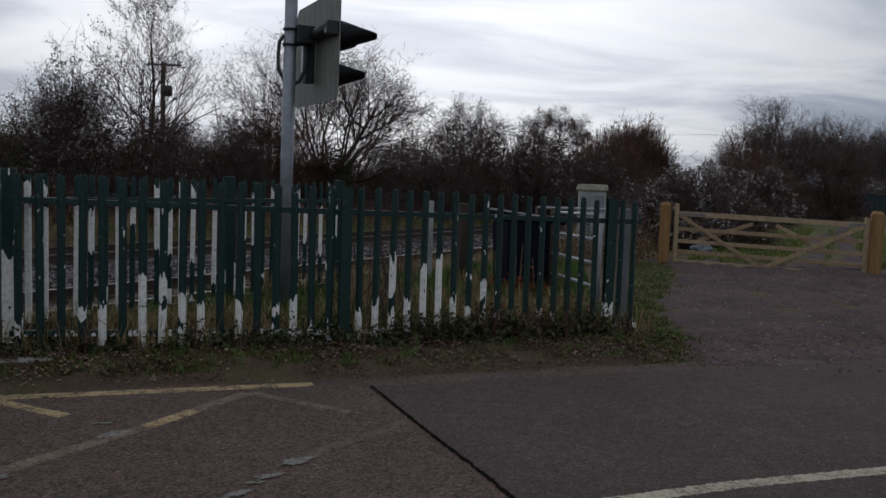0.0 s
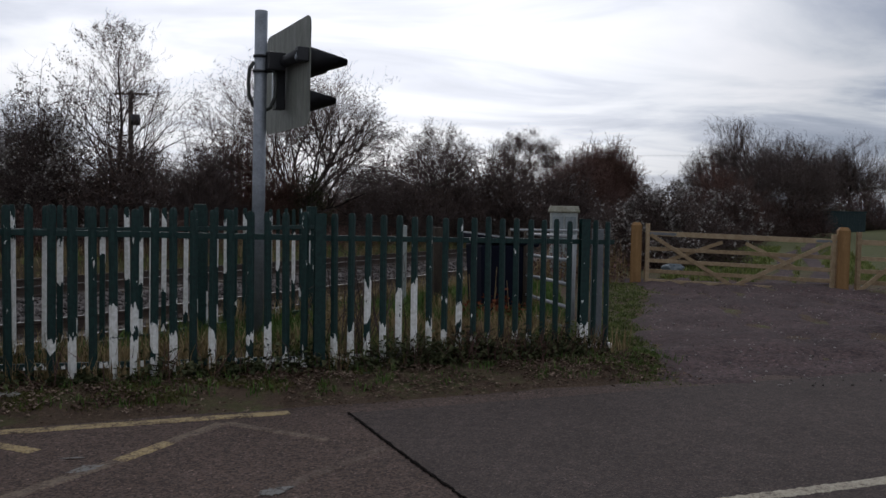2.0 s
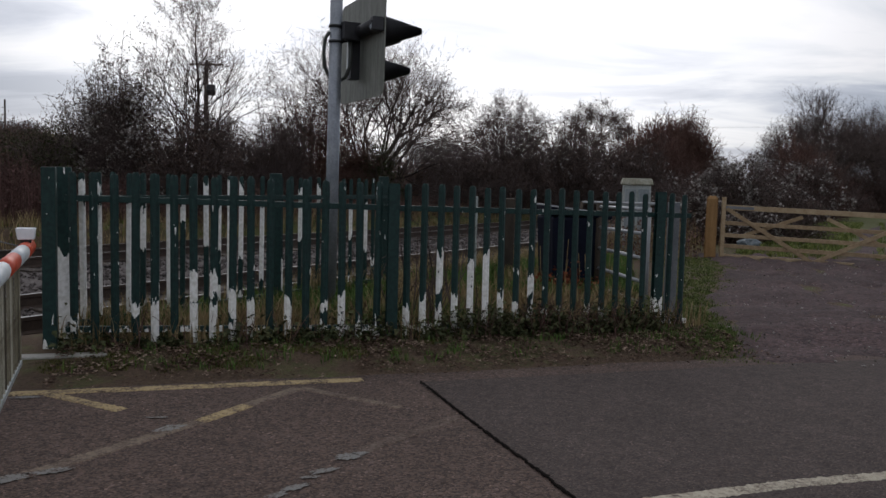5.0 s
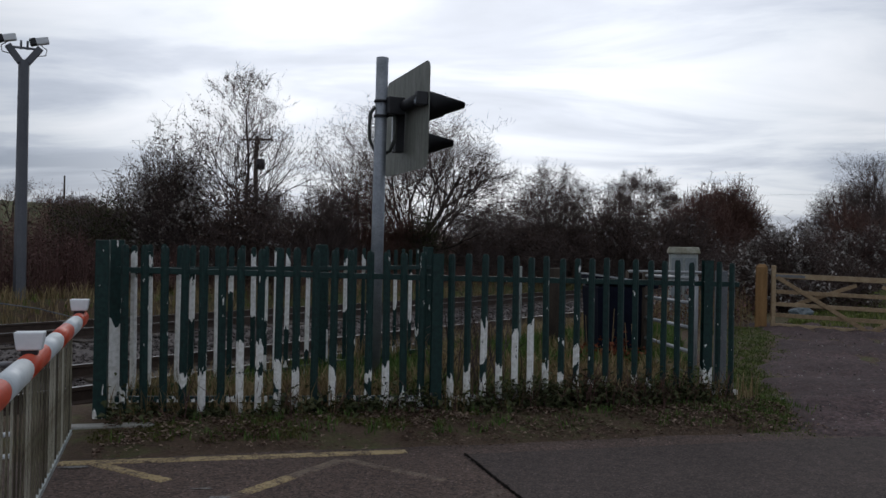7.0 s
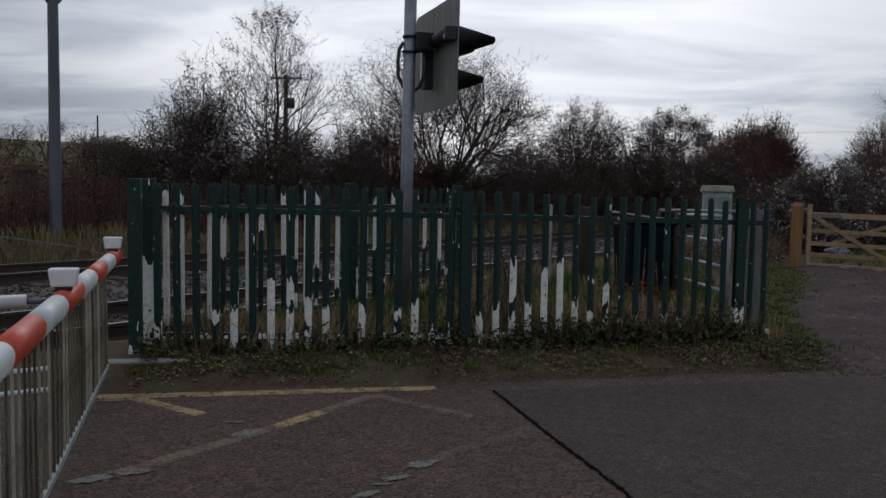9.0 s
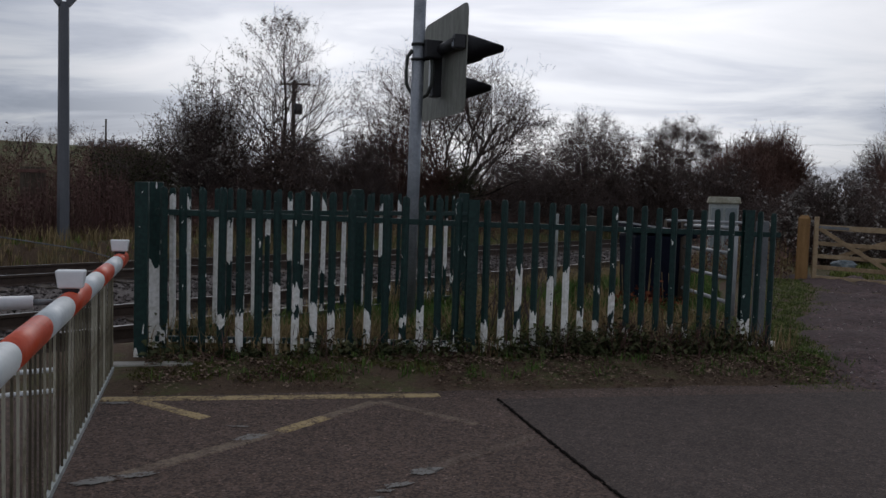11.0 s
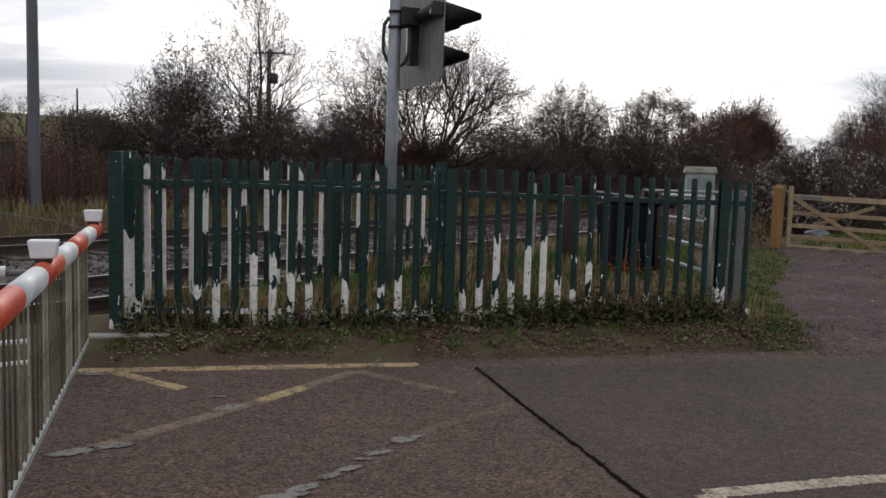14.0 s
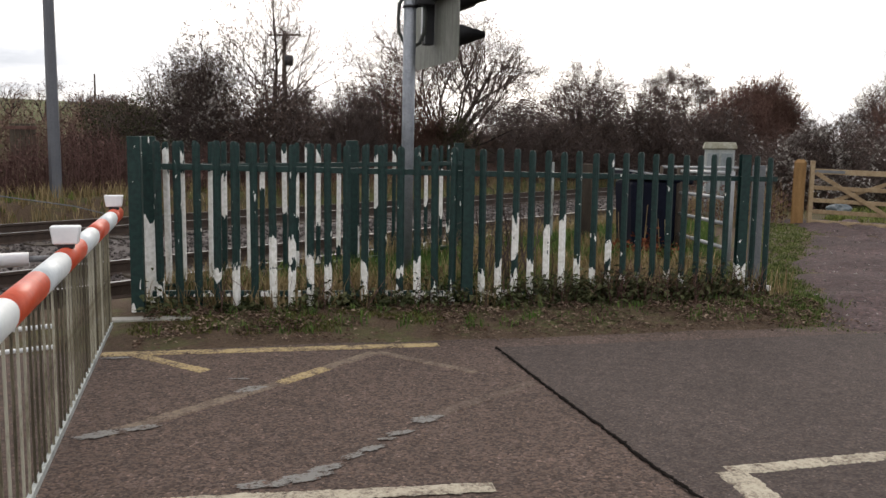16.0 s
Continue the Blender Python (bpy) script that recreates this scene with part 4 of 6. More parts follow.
def field_gate(a, b, za, zb, name_label, braces=True):
    """A five-barred timber gate from a to b, whose foot is at za and zb."""
    t = empty("field_gate", Matrix(), name_label, "gate")
    d = b - a
    n = Vector((d.y, -d.x)).normalized()           # towards the road

    def P(k, h, off=0.0):
        q = a + d * k + n * off
        return (q.x, q.y, za + (zb - za) * k + h)
    for k in (0.012, 0.988):
        bm = bmesh.new(); beam(bm, P(k, -0.06), P(k, 1.12 if k < 0.5 else 1.06), 0.075, 0.075, 0.006); part("stile", bm, M_TIMBER, t)
    for h, w in ((0.0, 0.07), (0.19, 0.075), (0.395, 0.075), (0.63, 0.075), (0.93, 0.095)):
        bm = bmesh.new(); beam(bm, P(0.0, h), P(1.0, h), 0.03, w, 0.004); part("bar", bm, M_TIMBER, t)
    if braces:
        for k0, k1 in ((0.03, 0.47), (0.97, 0.49)):
            bm = bmesh.new(); beam(bm, P(k0, 0.90, 0.032), P(k1, 0.0, 0.032), 0.028, 0.075, 0.004); part("brace", bm, M_TIMBER, t)
        for k0, k1 in ((0.12, 0.42), (0.80, 0.54)):
            bm = bmesh.new(); beam(bm, P(k0, 0.40, -0.034), P(k1, 0.82, -0.034), 0.028, 0.07, 0.004); part("back_brace", bm, M_TIMBER, t)
        bm = bmesh.new(); beam(bm, P(0.02, 0.93, 0.022), P(0.17, 0.93, 0.022), 0.008, 0.05); part("hinge_strap", bm, M_GALVPOST, t, "zinc hinge strap")
        bm = bmesh.new(); beam(bm, P(0.9, 0.93, 0.022), P(1.02, 0.93, 0.022), 0.008, 0.045); part("latch", bm, M_GALVPOST, t, "zinc latch")
    else:
        bm = bmesh.new(); beam(bm, P(0.03, 0.03, 0.032), P(0.5, 0.90, 0.032), 0.028, 0.075, 0.004); part("brace", bm, M_TIMBER, t)


gd = (GB - GA).normalized()
field_gate(GA + gd * 0.17, GB - gd * 0.12, 0.22, 0.14, "new five-barred timber field gate, closed")
field_gate(GB + gd * 0.24, GB + gd * 2.2, 0.14, 0.10, "narrower timber gate beside the field gate", False)
timber_post(GB + gd * 2.35, -0.1, 1.38, GANG)


# ---- galvanised gate, cabinet, bin behind the fence ----
def tube_gate():
    bm = bmesh.new(); box(bm, (1.94, 8.92, 0.66), (0.10, 0.09, 1.38), Matrix.Rotation(fang_all, 4, "Z"), 0.008)
    tagged(part("gate_post", bm, M_GALVPOST), "square galvanised steel gate post", "gate post")
    t = empty("tubular_gate", Matrix(), "galvanised tubular steel gate standing ajar", "gate")
    a, b = Vector((1.72, 9.10)), Vector((1.43, 10.95))
    zs = (1.26, 0.99, 0.72, 0.46, 0.22)
    for z in zs:
        bm = bmesh.new(); tube(bm, [(a.x, a.y, z), (b.x, b.y, z - 0.03)], 0.021, n=10); part("tube_bar", bm, M_GLINT, t)
    for p, mat, r in ((a, M_GLINT, 0.024), (b, M_OLDWOOD, 0.045)):
        bm = bmesh.new(); tube(bm, [(p.x, p.y, 0.0), (p.x, p.y, 1.28)], r, n=10); part("upright", bm, mat, t)
    h = empty("handrail", Matrix(), "galvanised tubular handrail beside the track", "handrail")
    bm = bmesh.new(); tube(bm, [(1.35, 12.4, 1.25), (2.6, 12.7, 1.25)], 0.02, n=8); part("top_tube", bm, M_GLINT, h)
    for x, y in ((1.35, 12.4), (2.6, 12.7)):
        bm = bmesh.new(); tube(bm, [(x, y, 0.0), (x, y, 1.26)], 0.022, n=8); part("upright", bm, M_OLDWOOD, h)


tube_gate()


M_DOOR = shade("faded_blue_grey_paint", [(0.13, 0.155, 0.165), (0.21, 0.24, 0.25), (0.3, 0.32, 0.32)], 4, 0.6, 0.2, 20, 0, (2, 2, 0.7))


def trackside_case():
    t = empty("equipment_cabinet", pose(2.98, 17.25, 0.10, 0, 0, -6), "weathered off-white trackside equipment cabinet with stained lid", "cabinet")

    def add(name, c, s, mat, bev=0.01, label="", parent=None):
        bm = bmesh.new(); box(bm, c, s, None, bev)
        return part(name, bm, mat, parent or t, label)
    add("body", (0, 0, 0.71), (0.54, 0.5, 1.42), M_CABINET)
    bm = bmesh.new(); box(bm, (0, 0, 1.49), (0.63, 0.58, 0.14), None, 0.03)
    for v in bm.verts:
        if v.co.z > 1.5:
            v.co.x *= 0.93; v.co.y *= 0.93
    part("lid", bm, M_CASETOP, t, "lichen-stained lid")
    for x in (-0.15, 0.15):
        d = add("door", (x * 0.86, -0.258, 0.72), (0.215, 0.02, 1.25), M_DOOR, 0.004, "faded blue-grey door")
        add("handle", (x * 0.3, -0.278, 0.75), (0.02, 0.02, 0.14), M_GALVPOST, 0.003, "", d)


trackside_case()


def grit_bin():
    t = empty("storage_bin", pose(1.08, 11.25, 0.03, 0, 0, 14), "dark navy plastic bin with a sloping lid", "bin")
    bm = bmesh.new(); box(bm, (0, 0, 0.53), (0.72, 0.75, 1.06), None, 0.04)
    for v in bm.verts:
        k = 0.86 + 0.14 * v.co.z / 1.06
        v.co.x *= k; v.co.y *= k
    part("body", bm, M_NAVY, t)
    bm = bmesh.new(); box(bm, (0, 0, 1.12), (0.88, 0.84, 0.09), Matrix.Rotation(radians(7), 4, "Y"), 0.03)
    part("lid", bm, M_NAVY, t)
    # sheen along two lid edges, put in as pale strips
    bm = bmesh.new(); beam(bm, (-0.43, -0.425, 1.20), (0.43, -0.425, 1.095), 0.012, 0.02, 0.003); part("rim_glint", bm, M_GLINT, t, "pale strip painted as the lid edge's highlight")
    bm = bmesh.new(); beam(bm, (-0.44, -0.41, 1.205), (-0.44, 0.40, 1.205), 0.012, 0.02, 0.003); part("rim_glint", bm, M_GLINT, t, "pale strip painted as the lid edge's highlight")
    for x in (-0.3, 0.3):
        bm = bmesh.new(); tube(bm, [(x - 0.03, 0.4, 0.08), (x + 0.03, 0.4, 0.08)], 0.09, n=16); part("wheel", bm, M_BLACK, t)


grit_bin()


def small_posts():
    for x, y, h, w, mat, lab, cat in ((0.27, 12.1, 1.28, 0.15, M_OLDWOOD, "old dark timber post beside the railway", "post"),
                                      (-0.22, 12.0, 1.30, 0.075, M_CABINET, "slim white-painted marker post", "marker post")):
        bm = bmesh.new(); box(bm, (x, y, h / 2 - 0.05), (w, w, h + 0.1), Matrix.Rotation(0.3, 4, "Z"), 0.01)
        tagged(part("marker_post" if w < 0.1 else "timber_post", bm, mat), lab, cat)


small_posts()


# ---- white tube rail across the crossing ----
def tube_rail():
    t = empty("tube_rail", Matrix(), "white-painted tubular rail beyond the barrier", "railing")
    a, b = Vector((-3.75, 3.10)), Vector((-2.66, 3.80))
    bm = bmesh.new(); tube(bm, [(a.x, a.y, 0.88), (b.x, b.y, 0.90)], 0.036, n=14); part("top_tube", bm, M_LAMPW, t)
    bm = bmesh.new(); tube(bm, [(b.x, b.y, 0.90), (b.x + 0.08, b.y + 0.05, 0.90)], 0.016, n=10); part("end_rod", bm, M_GALVPOST, t, "grey end rod")
    for z in (0.50, 0.385):
        bm = bmesh.new(); tube(bm, [(a.x, a.y, z), (-2.72, 4.06, z)], 0.013, n=8); part("lower_tube", bm, M_LAMPW, t)
    for p in (a,):
        bm = bmesh.new(); tube(bm, [(p.x, p.y, -0.1), (p.x, p.y, 0.9)], 0.03, n=12); part("upright", bm, M_LAMPW, t)


tube_rail()


# ---- camera mast, pole, container ----
def camera_mast():
    t = empty("camera_mast", pose(-10.42, 15.87, height(-10.42, 15.87)), "tall grey octagonal mast carrying two surveillance cameras", "camera mast")
    z = 5.2 - height(-10.42, 15.87)
    bm = bmesh.new(); tube(bm, [(0, 0, -0.2), (0, 0, z)], 0.125, 0.105, n=8)
    for f in bm.faces:
        f.smooth = False
    part("column", bm, M_MAST, t)
    side = Vector((0.83, 0.55, 0))
    for s in (-1, 1):
        bm = bmesh.new()
        beam(bm, side * 0.06 * s + Vector((0, 0, z - 0.05)), side * 0.30 * s + Vector((0, 0, z + 0.28)), 0.14, 0.13, 0.01)
        part("arm", bm, M_MAST, t)
        bm = bmesh.new()
        c = side * 0.30 * s + Vector((0, 0, z + 0.40))
        beam(bm, c - side * 0.10 + Vector((0, 0, 0.0)), c + side * 0.15 + Vector((0, 0, 0.06)), 0.14, 0.14, 0.02)
        cam_case = part("camera_case", bm, M_LAMPW, t, "white camera housing")
        bm = bmesh.new()
        beam(bm, c - side * 0.20 + Vector((0, 0, -0.03)), c - side * 0.08 + Vector((0, 0, 0.01)), 0.15, 0.15, 0.02)
        part("camera_front", bm, M_BLACK, cam_case, "dark camera window")
        bm = bmesh.new()
        tube(bm, [c + Vector((0, 0, -0.05)), c + side * 0.12 * s + Vector((0, 0, -0.14)), c + side * 0.1 * s + Vector((0, 0, -0.26)), side * 0.2 * s + Vector((0, 0, z + 0.1))], 0.01, n=6)
        part("cable", bm, M_BLACK, t)
    bm = bmesh.new(); beam(bm, side * -0.2 + Vector((0, 0, z + 0.25)), side * 0.2 + Vector((0, 0, z + 0.25)), 0.05, 0.04)
    part("cross_bar", bm, M_MAST, t)
    for k in (-0.06, 0.06):
        bm = bmesh.new(); tube(bm, [side * k + Vector((0, 0, z + 0.22)), side * k + Vector((0, 0, z + 0.40))], 0.022, n=8); part("finial", bm, M_MAST, t)


camera_mast()


def telegraph_pole():
    x, y = -15.3, 44.2
    t = empty("telegraph_pole", pose(x, y, height(x, y)), "brown wooden electricity pole with transformer and cross arm", "utility pole")
    top = 7.45 - height(x, y)
    bm = bmesh.new(); tube(bm, [(0, 0, -0.3), (0.0, 0, top)], 0.15, 0.11, n=10); part("shaft", bm, M_OLDWOOD, t)
    bm = bmesh.new(); beam(bm, (-0.85, 0, top - 0.12), (0.95, 0, top - 0.12), 0.09, 0.10); arm = part("cross_arm", bm, M_OLDWOOD, t)
    for k in (-0.75, 0.05, 0.85):
        bm = bmesh.new(); tube(bm, [(k, 0, top - 0.07), (k, 0, top + 0.12)], 0.035, n=8); part("insulator", bm, M_BLACK, arm)
    bm = bmesh.new(); tube(bm, [(0.28, -0.1, top - 1.75), (0.28, -0.1, top - 1.2)], 0.24, n=14); part("transformer", bm, M_BLACK, t)
    for k in (-0.75, 0.85):
        bm = bmesh.new()
        pts = [Vector((k, 0, top + 0.1)).lerp(Vector((34 + k, 10, top - 2.0)), i / 12) - Vector((0, 0, 1.2 * math.sin(math.pi * i / 12))) for i in range(13)]
        tube(bm, pts, 0.004, n=4); part("wire", bm, M_BLACK, t)


telegraph_pole()


def container():
    x, y = 33.4, 67.1
    ang = math.degrees(math.atan2(66.03 - 68.2, 35.54 - 31.18))
    t = empty("shipping_container", pose(x, y, 0.30, 0, 0, ang), "dark green steel container at the field's edge", "container")
    L, H, D = 4.95, 1.72, 2.2
    bm = bmesh.new(); box(bm, (0, 0, H / 2), (L - 0.1, D, H - 0.1), None, 0.02); part("body", bm, M_CONTAINER, t)
    n = 24
    for i in range(n):
        bm = bmesh.new(); box(bm, (-L / 2 + L * (i + 0.5) / n, -D / 2 - 0.02, H / 2), (0.1, 0.05, H - 0.25), None, 0.01); part("rib", bm, M_CONTAINER, t)
    for z in (0.06, H - 0.05):
        bm = bmesh.new(); beam(bm, (-L / 2, -D / 2 - 0.03, z), (L / 2, -D / 2 - 0.03, z), 0.08, 0.12); part("rail", bm, M_CONTAINER, t)


container()


# ---- plants ----
def bark(name, c0, c1, c2):
    return shade(name, [c0, c1, c2], 3, 0.9, 0.3, 30, island=0.3, spec=0.2)


M_BARK = bark("grey_brown_bark", (0.0256, 0.019, 0.016), (0.048, 0.03572, 0.0312), (0.08, 0.0608, 0.0544))
M_TWIG = bark("twig_bark", (0.054, 0.03876, 0.03456), (0.1008, 0.0748, 0.0684), (0.1584, 0.1224, 0.1116))
M_TWIGRED = bark("reddish_twigs", (0.07, 0.03606, 0.02926), (0.119, 0.0644, 0.05054), (0.168, 0.103, 0.08246))
M_DEAD = bark("dead_stems", (0.05203, 0.02713, 0.02348), (0.1088, 0.05825, 0.04967), (0.1797, 0.1037, 0.0903))
M_STRAW = bark("straw_grass", (0.13, 0.09375, 0.042), (0.247, 0.1812, 0.09), (0.39, 0.3, 0.168))
M_GRASS = bark("green_grass", (0.0405, 0.078, 0.0156), (0.07425, 0.13, 0.0286), (0.135, 0.1885, 0.052))
M_BRAMBLE = bark("bramble_leaves", (0.03888, 0.02878, 0.02211), (0.0918, 0.06332, 0.05054), (0.1728, 0.1151, 0.09688))
M_BANK = bark("brown_bank_leaves", (0.0732, 0.04307, 0.03374), (0.1464, 0.08614, 0.06931), (0.2342, 0.1464, 0.1186))
M_IVY = bark("dark_ivy_leaves", (0.026, 0.032, 0.013), (0.055, 0.062, 0.026), (0.105, 0.105, 0.05))
M_SEED = bark("grey_seed_fluff", (0.17, 0.15, 0.135), (0.29, 0.265, 0.245), (0.46, 0.43, 0.405))
M_PALELEAF = bark("pale_withered_leaves", (0.125, 0.1037, 0.0854), (0.225, 0.1891, 0.1586), (0.35, 0.305, 0.2623))
M_LITTER = bark("brown_leaf_litter", (0.045, 0.024, 0.015), (0.115, 0.072, 0.05), (0.30, 0.225, 0.17))
M_TURF = bark("yellow_green_turf", (0.07, 0.10, 0.022), (0.14, 0.17, 0.042), (0.23, 0.235, 0.09))
M_VERGE = bark("fresh_verge_grass", (0.0405, 0.0624, 0.0156), (0.0945, 0.126, 0.0338), (0.1755, 0.192, 0.065))
M_MOSS = bark("olive_moss", (0.045, 0.046, 0.012), (0.085, 0.085, 0.024), (0.14, 0.13, 0.045))
M_RUSSET = bark("russet_dead_fronds", (0.104, 0.02625, 0.0096), (0.168, 0.04875, 0.02), (0.224, 0.0825, 0.04))


class Sticks:
    """Tapered sticks gathered into one mesh."""

    def __init__(self):
        self.v, self.f = [], []

    def add(self, pts, r0, r1, n=3):
        b = len(self.v)
        m = len(pts)
        for i, p in enumerate(pts):
            d = (pts[min(i + 1, m - 1)] - pts[max(i - 1, 0)])
            u = d.orthogonal().normalized()
            w = d.cross(u).normalized()
            r = r0 + (r1 - r0) * i / (m - 1)
            for k in range(n):
                a = 6.2832 * k / n
                self.v.append(tuple(p + u * (r * math.cos(a)) + w * (r * math.sin(a))))
        for i in range(m - 1):
            for k in range(n):
                self.f.append((b + i * n + k, b + i * n + (k + 1) % n, b + (i + 1) * n + (k + 1) % n, b + (i + 1) * n + k))

    def make(self, name, mat, parent=None, label=""):
        return data_ob(name, self.v, self.f, mat, parent, label)


def leaf_cloud(pts, lo, hi, rng, flat=0.0, droop=0.5):
    """Small folded leaves, one at each point: verts and faces."""
    k = len(pts)
    a = rng.uniform(0, 6.283, k)
    tilt = rng.uniform(-1, 1, k) * (1 - flat)
    size = rng.uniform(lo, hi, k)
    d = np.stack([np.cos(a) * np.cos(tilt), np.sin(a) * np.cos(tilt), np.sin(tilt)], -1)
    s = np.stack([-np.sin(a), np.cos(a), rng.uniform(-0.6, 0.6, k) * (1 - flat)], -1)
    P = np.asarray(pts)
    up = np.zeros((k, 3)); up[:, 2] = 0.22
    v = np.stack([P - d * size[:, None] * 0.5, P + s * size[:, None] * 0.36 + up * size[:, None], P + d * size[:, None] * 0.5, P - s * size[:, None] * 0.36 + up * size[:, None]], 1)
    i = 4 * np.arange(k)[:, None]
    f = np.concatenate([i + np.array([[0, 1, 2]]), i + np.array([[0, 2, 3]])], 0)
    return v.reshape(-1, 3).tolist(), f.tolist()


def leaves(name, pts, lo, hi, mat, seed, parent=None, label="", flat=0.0):
    v, f = leaf_cloud(pts, lo, hi, np.random.default_rng(seed), flat)
    return data_ob(name, v, f, mat, parent, label)


def grow(big, fine, tips, p, d, length, r, level, rng, up=0.15, spread=42, kids=(4, 6), wig=0.16, cut=0.018, last=0):
    """One branch and all that springs from it."""
    n = 5 if level > 2 else 4 if level > 0 else 3
    pts = [p.copy()]
    q, dd = p.copy(), d.copy()
    for i in range(n):
        dd = (dd + Vector((rng.gauss(0, wig), rng.gauss(0, wig), rng.gauss(0, wig) + up * 0.35))).normalized()
        q = q + dd * (length / n)
        pts.append(q.copy())
    r1 = r * (0.45 if level > 0 else 0.35)
    (big if r > cut else fine).add(pts, r, r1, 6 if r > 0.06 else 4 if r > cut else 3)
    if level <= last:
        tips.append(pts[-1]); tips.append(pts[len(pts) // 2])
        return
    for k in range(rng.randint(*kids)):
        t = rng.uniform(0.28, 1.0)
        i = min(n - 1, int(t * n))
        o = pts[i].lerp(pts[i + 1], t * n - i)
        ax = (pts[i + 1] - pts[i]).normalized()
        side = ax.orthogonal().normalized()
        side.rotate(Matrix.Rotation(rng.uniform(0, 6.283), 3, ax))
        a = radians(rng.gauss(spread, 10))
        nd = (ax * math.cos(a) + side * math.sin(a) + Vector((0, 0, up))).normalized()
        grow(big, fine, tips, o, nd, length * rng.uniform(0.5, 0.72) * (1.12 - 0.35 * t), r * (1 - 0.5 * t) * 0.55, level - 1, rng, up, spread, kids, wig, cut, last)


def tree(x, y, stems, level, seed, label, up=0.15, spread=42, kids=(4, 6), twig=None, leaf=None, leafsize=(0.05, 0.1), z=None, keep=1.0, wig=0.16, spray=0.85, name="bare_tree", cat="tree", group=""):
    """stems: (direction, length, radius) of each trunk."""
    rng = random.Random(seed)
    z = height(x, y) - 0.1 if z is None else z
    t = empty(name, Matrix.Translation((x, y, z)), label, cat, group)
    big, fine, tips = Sticks(), Sticks(), []
    for d, length, r in stems:
        r *= 0.85
        grow(big, fine, tips, Vector((rng.uniform(-0.1, 0.1), rng.uniform(-0.1, 0.1), 0)), Vector(d).normalized(), length, r, level, rng, up, spread, kids, wig)
    for p in tips:
        if rng.random() < spray:
            q = p + Vector((rng.gauss(0, 0.13), rng.gauss(0, 0.13), rng.gauss(0.09, 0.1)))
            fine.add([p, q], 0.0062, 0.003, 3)
    big.make("trunk", M_BARK, t)
    if fine.v:
        tagged(fine.make("crown", twig or M_TWIG, t), kind="stuff")
    if leaf:
        pts = [tuple(p + Vector((rng.gauss(0, 0.05), rng.gauss(0, 0.05), rng.gauss(0, 0.05)))) for p in tips if rng.random() < keep]
        tagged(leaves("foliage", pts, *leafsize, leaf, seed, t), kind="stuff")
    return t


def spire(x, y, h, wide, seed, label, n=34):
    """A slender tree: one straight trunk, fine ascending side branches."""
    rng = random.Random(seed)
    t = empty("bare_tree", Matrix.Translation((x, y, height(x, y) - 0.1)), label, "tree")
    big, fine, tips = Sticks(), Sticks(), []
    pts = [Vector((0.05 * math.sin(i * 1.3), 0.04 * math.cos(i * 1.7), h * i / 10)) for i in range(11)]
    big.add(pts, 0.085, 0.012, 6)
    for i in range(n):
        k = 0.26 + 0.72 * (i + rng.random()) / n
        o = Vector((0.05 * math.sin(k * 13), 0.04 * math.cos(k * 17), h * k))
        a, e = i * 2.4 + rng.uniform(-0.4, 0.4), radians(rng.gauss(40, 9))
        length = wide * (1.10 - k) ** 0.85 * rng.uniform(0.65, 1.05)
        grow(big, fine, tips, o, Vector((math.cos(a) * math.cos(e), math.sin(a) * math.cos(e), math.sin(e))), length, 0.028 * (1.15 - k), 2, rng, 0.16, 34, (5, 7), 0.11, 0.016)
    for q in tips:
        fine.add([q, q + Vector((rng.gauss(0, 0.09), rng.gauss(0, 0.09), rng.gauss(0.1, 0.07)))], 0.004, 0.002, 3)
    big.make("trunk", M_BARK, t)
    tagged(fine.make("crown", M_TWIG, t), kind="stuff")
    pts = [tuple(q) for q in tips if rng.random() < 0.55 - 0.3 * (q.x > 0.3)]
    tagged(leaves("foliage", pts, 0.04, 0.085, M_PALELEAF, seed, t), kind="stuff")


def dome(x, y, z, n, length, lean, seed, label, r=0.10, low=0.28, kids=(6, 8)):
    """A bare tree whose many limbs fan out into a rounded head."""
    rng = random.Random(seed)
    stems = []
    for i in range(n):
        a = i * 2.39996 + rng.uniform(-0.3, 0.3)
        e = math.asin(low + (1 - low) * ((i + 0.5) / n) ** 0.9)
        stems.append(((math.cos(a) * math.cos(e) + lean, math.sin(a) * math.cos(e), math.sin(e)), length * rng.uniform(0.85, 1.1), r * rng.uniform(0.6, 1.2)))
    tree(x, y, stems, 3, seed, label, 0.05, 30, kids, z=z, spray=0.9, wig=0.12)


# the slim tree by the mast
spire(-8.05, 22.5, 5.55, 3.5, 5, "slender bare tree with a few pale leaves", 40)
# the spreading tree behind the signal
willow = [((0.42, 0.0, 1.0), 3.42, 0.14), ((-0.8, 0.1, 1.0), 3.69, 0.07), ((-0.62, -0.3, 1.0), 3.69, 0.07), ((-0.36, 0.2, 1.0), 3.69, 0.07), ((-0.12, -0.25, 1.0), 3.38, 0.07),
          ((0.1, 0.3, 1.0), 3.65, 0.07), ((0.3, -0.2, 1.0), 3.65, 0.07), ((0.55, 0.2, 1.0), 3.53, 0.07), ((0.8, -0.15, 1.0), 3.30, 0.07), ((1.0, 0.2, 0.8), 3.20, 0.07),
          ((1.0, -0.1, 0.42), 2.85, 0.06), ((1.0, 0.1, 0.16), 2.62, 0.06), ((-1.0, 0.1, 0.7), 3.08, 0.06), ((-0.9, -0.2, 1.0), 3.38, 0.06)]
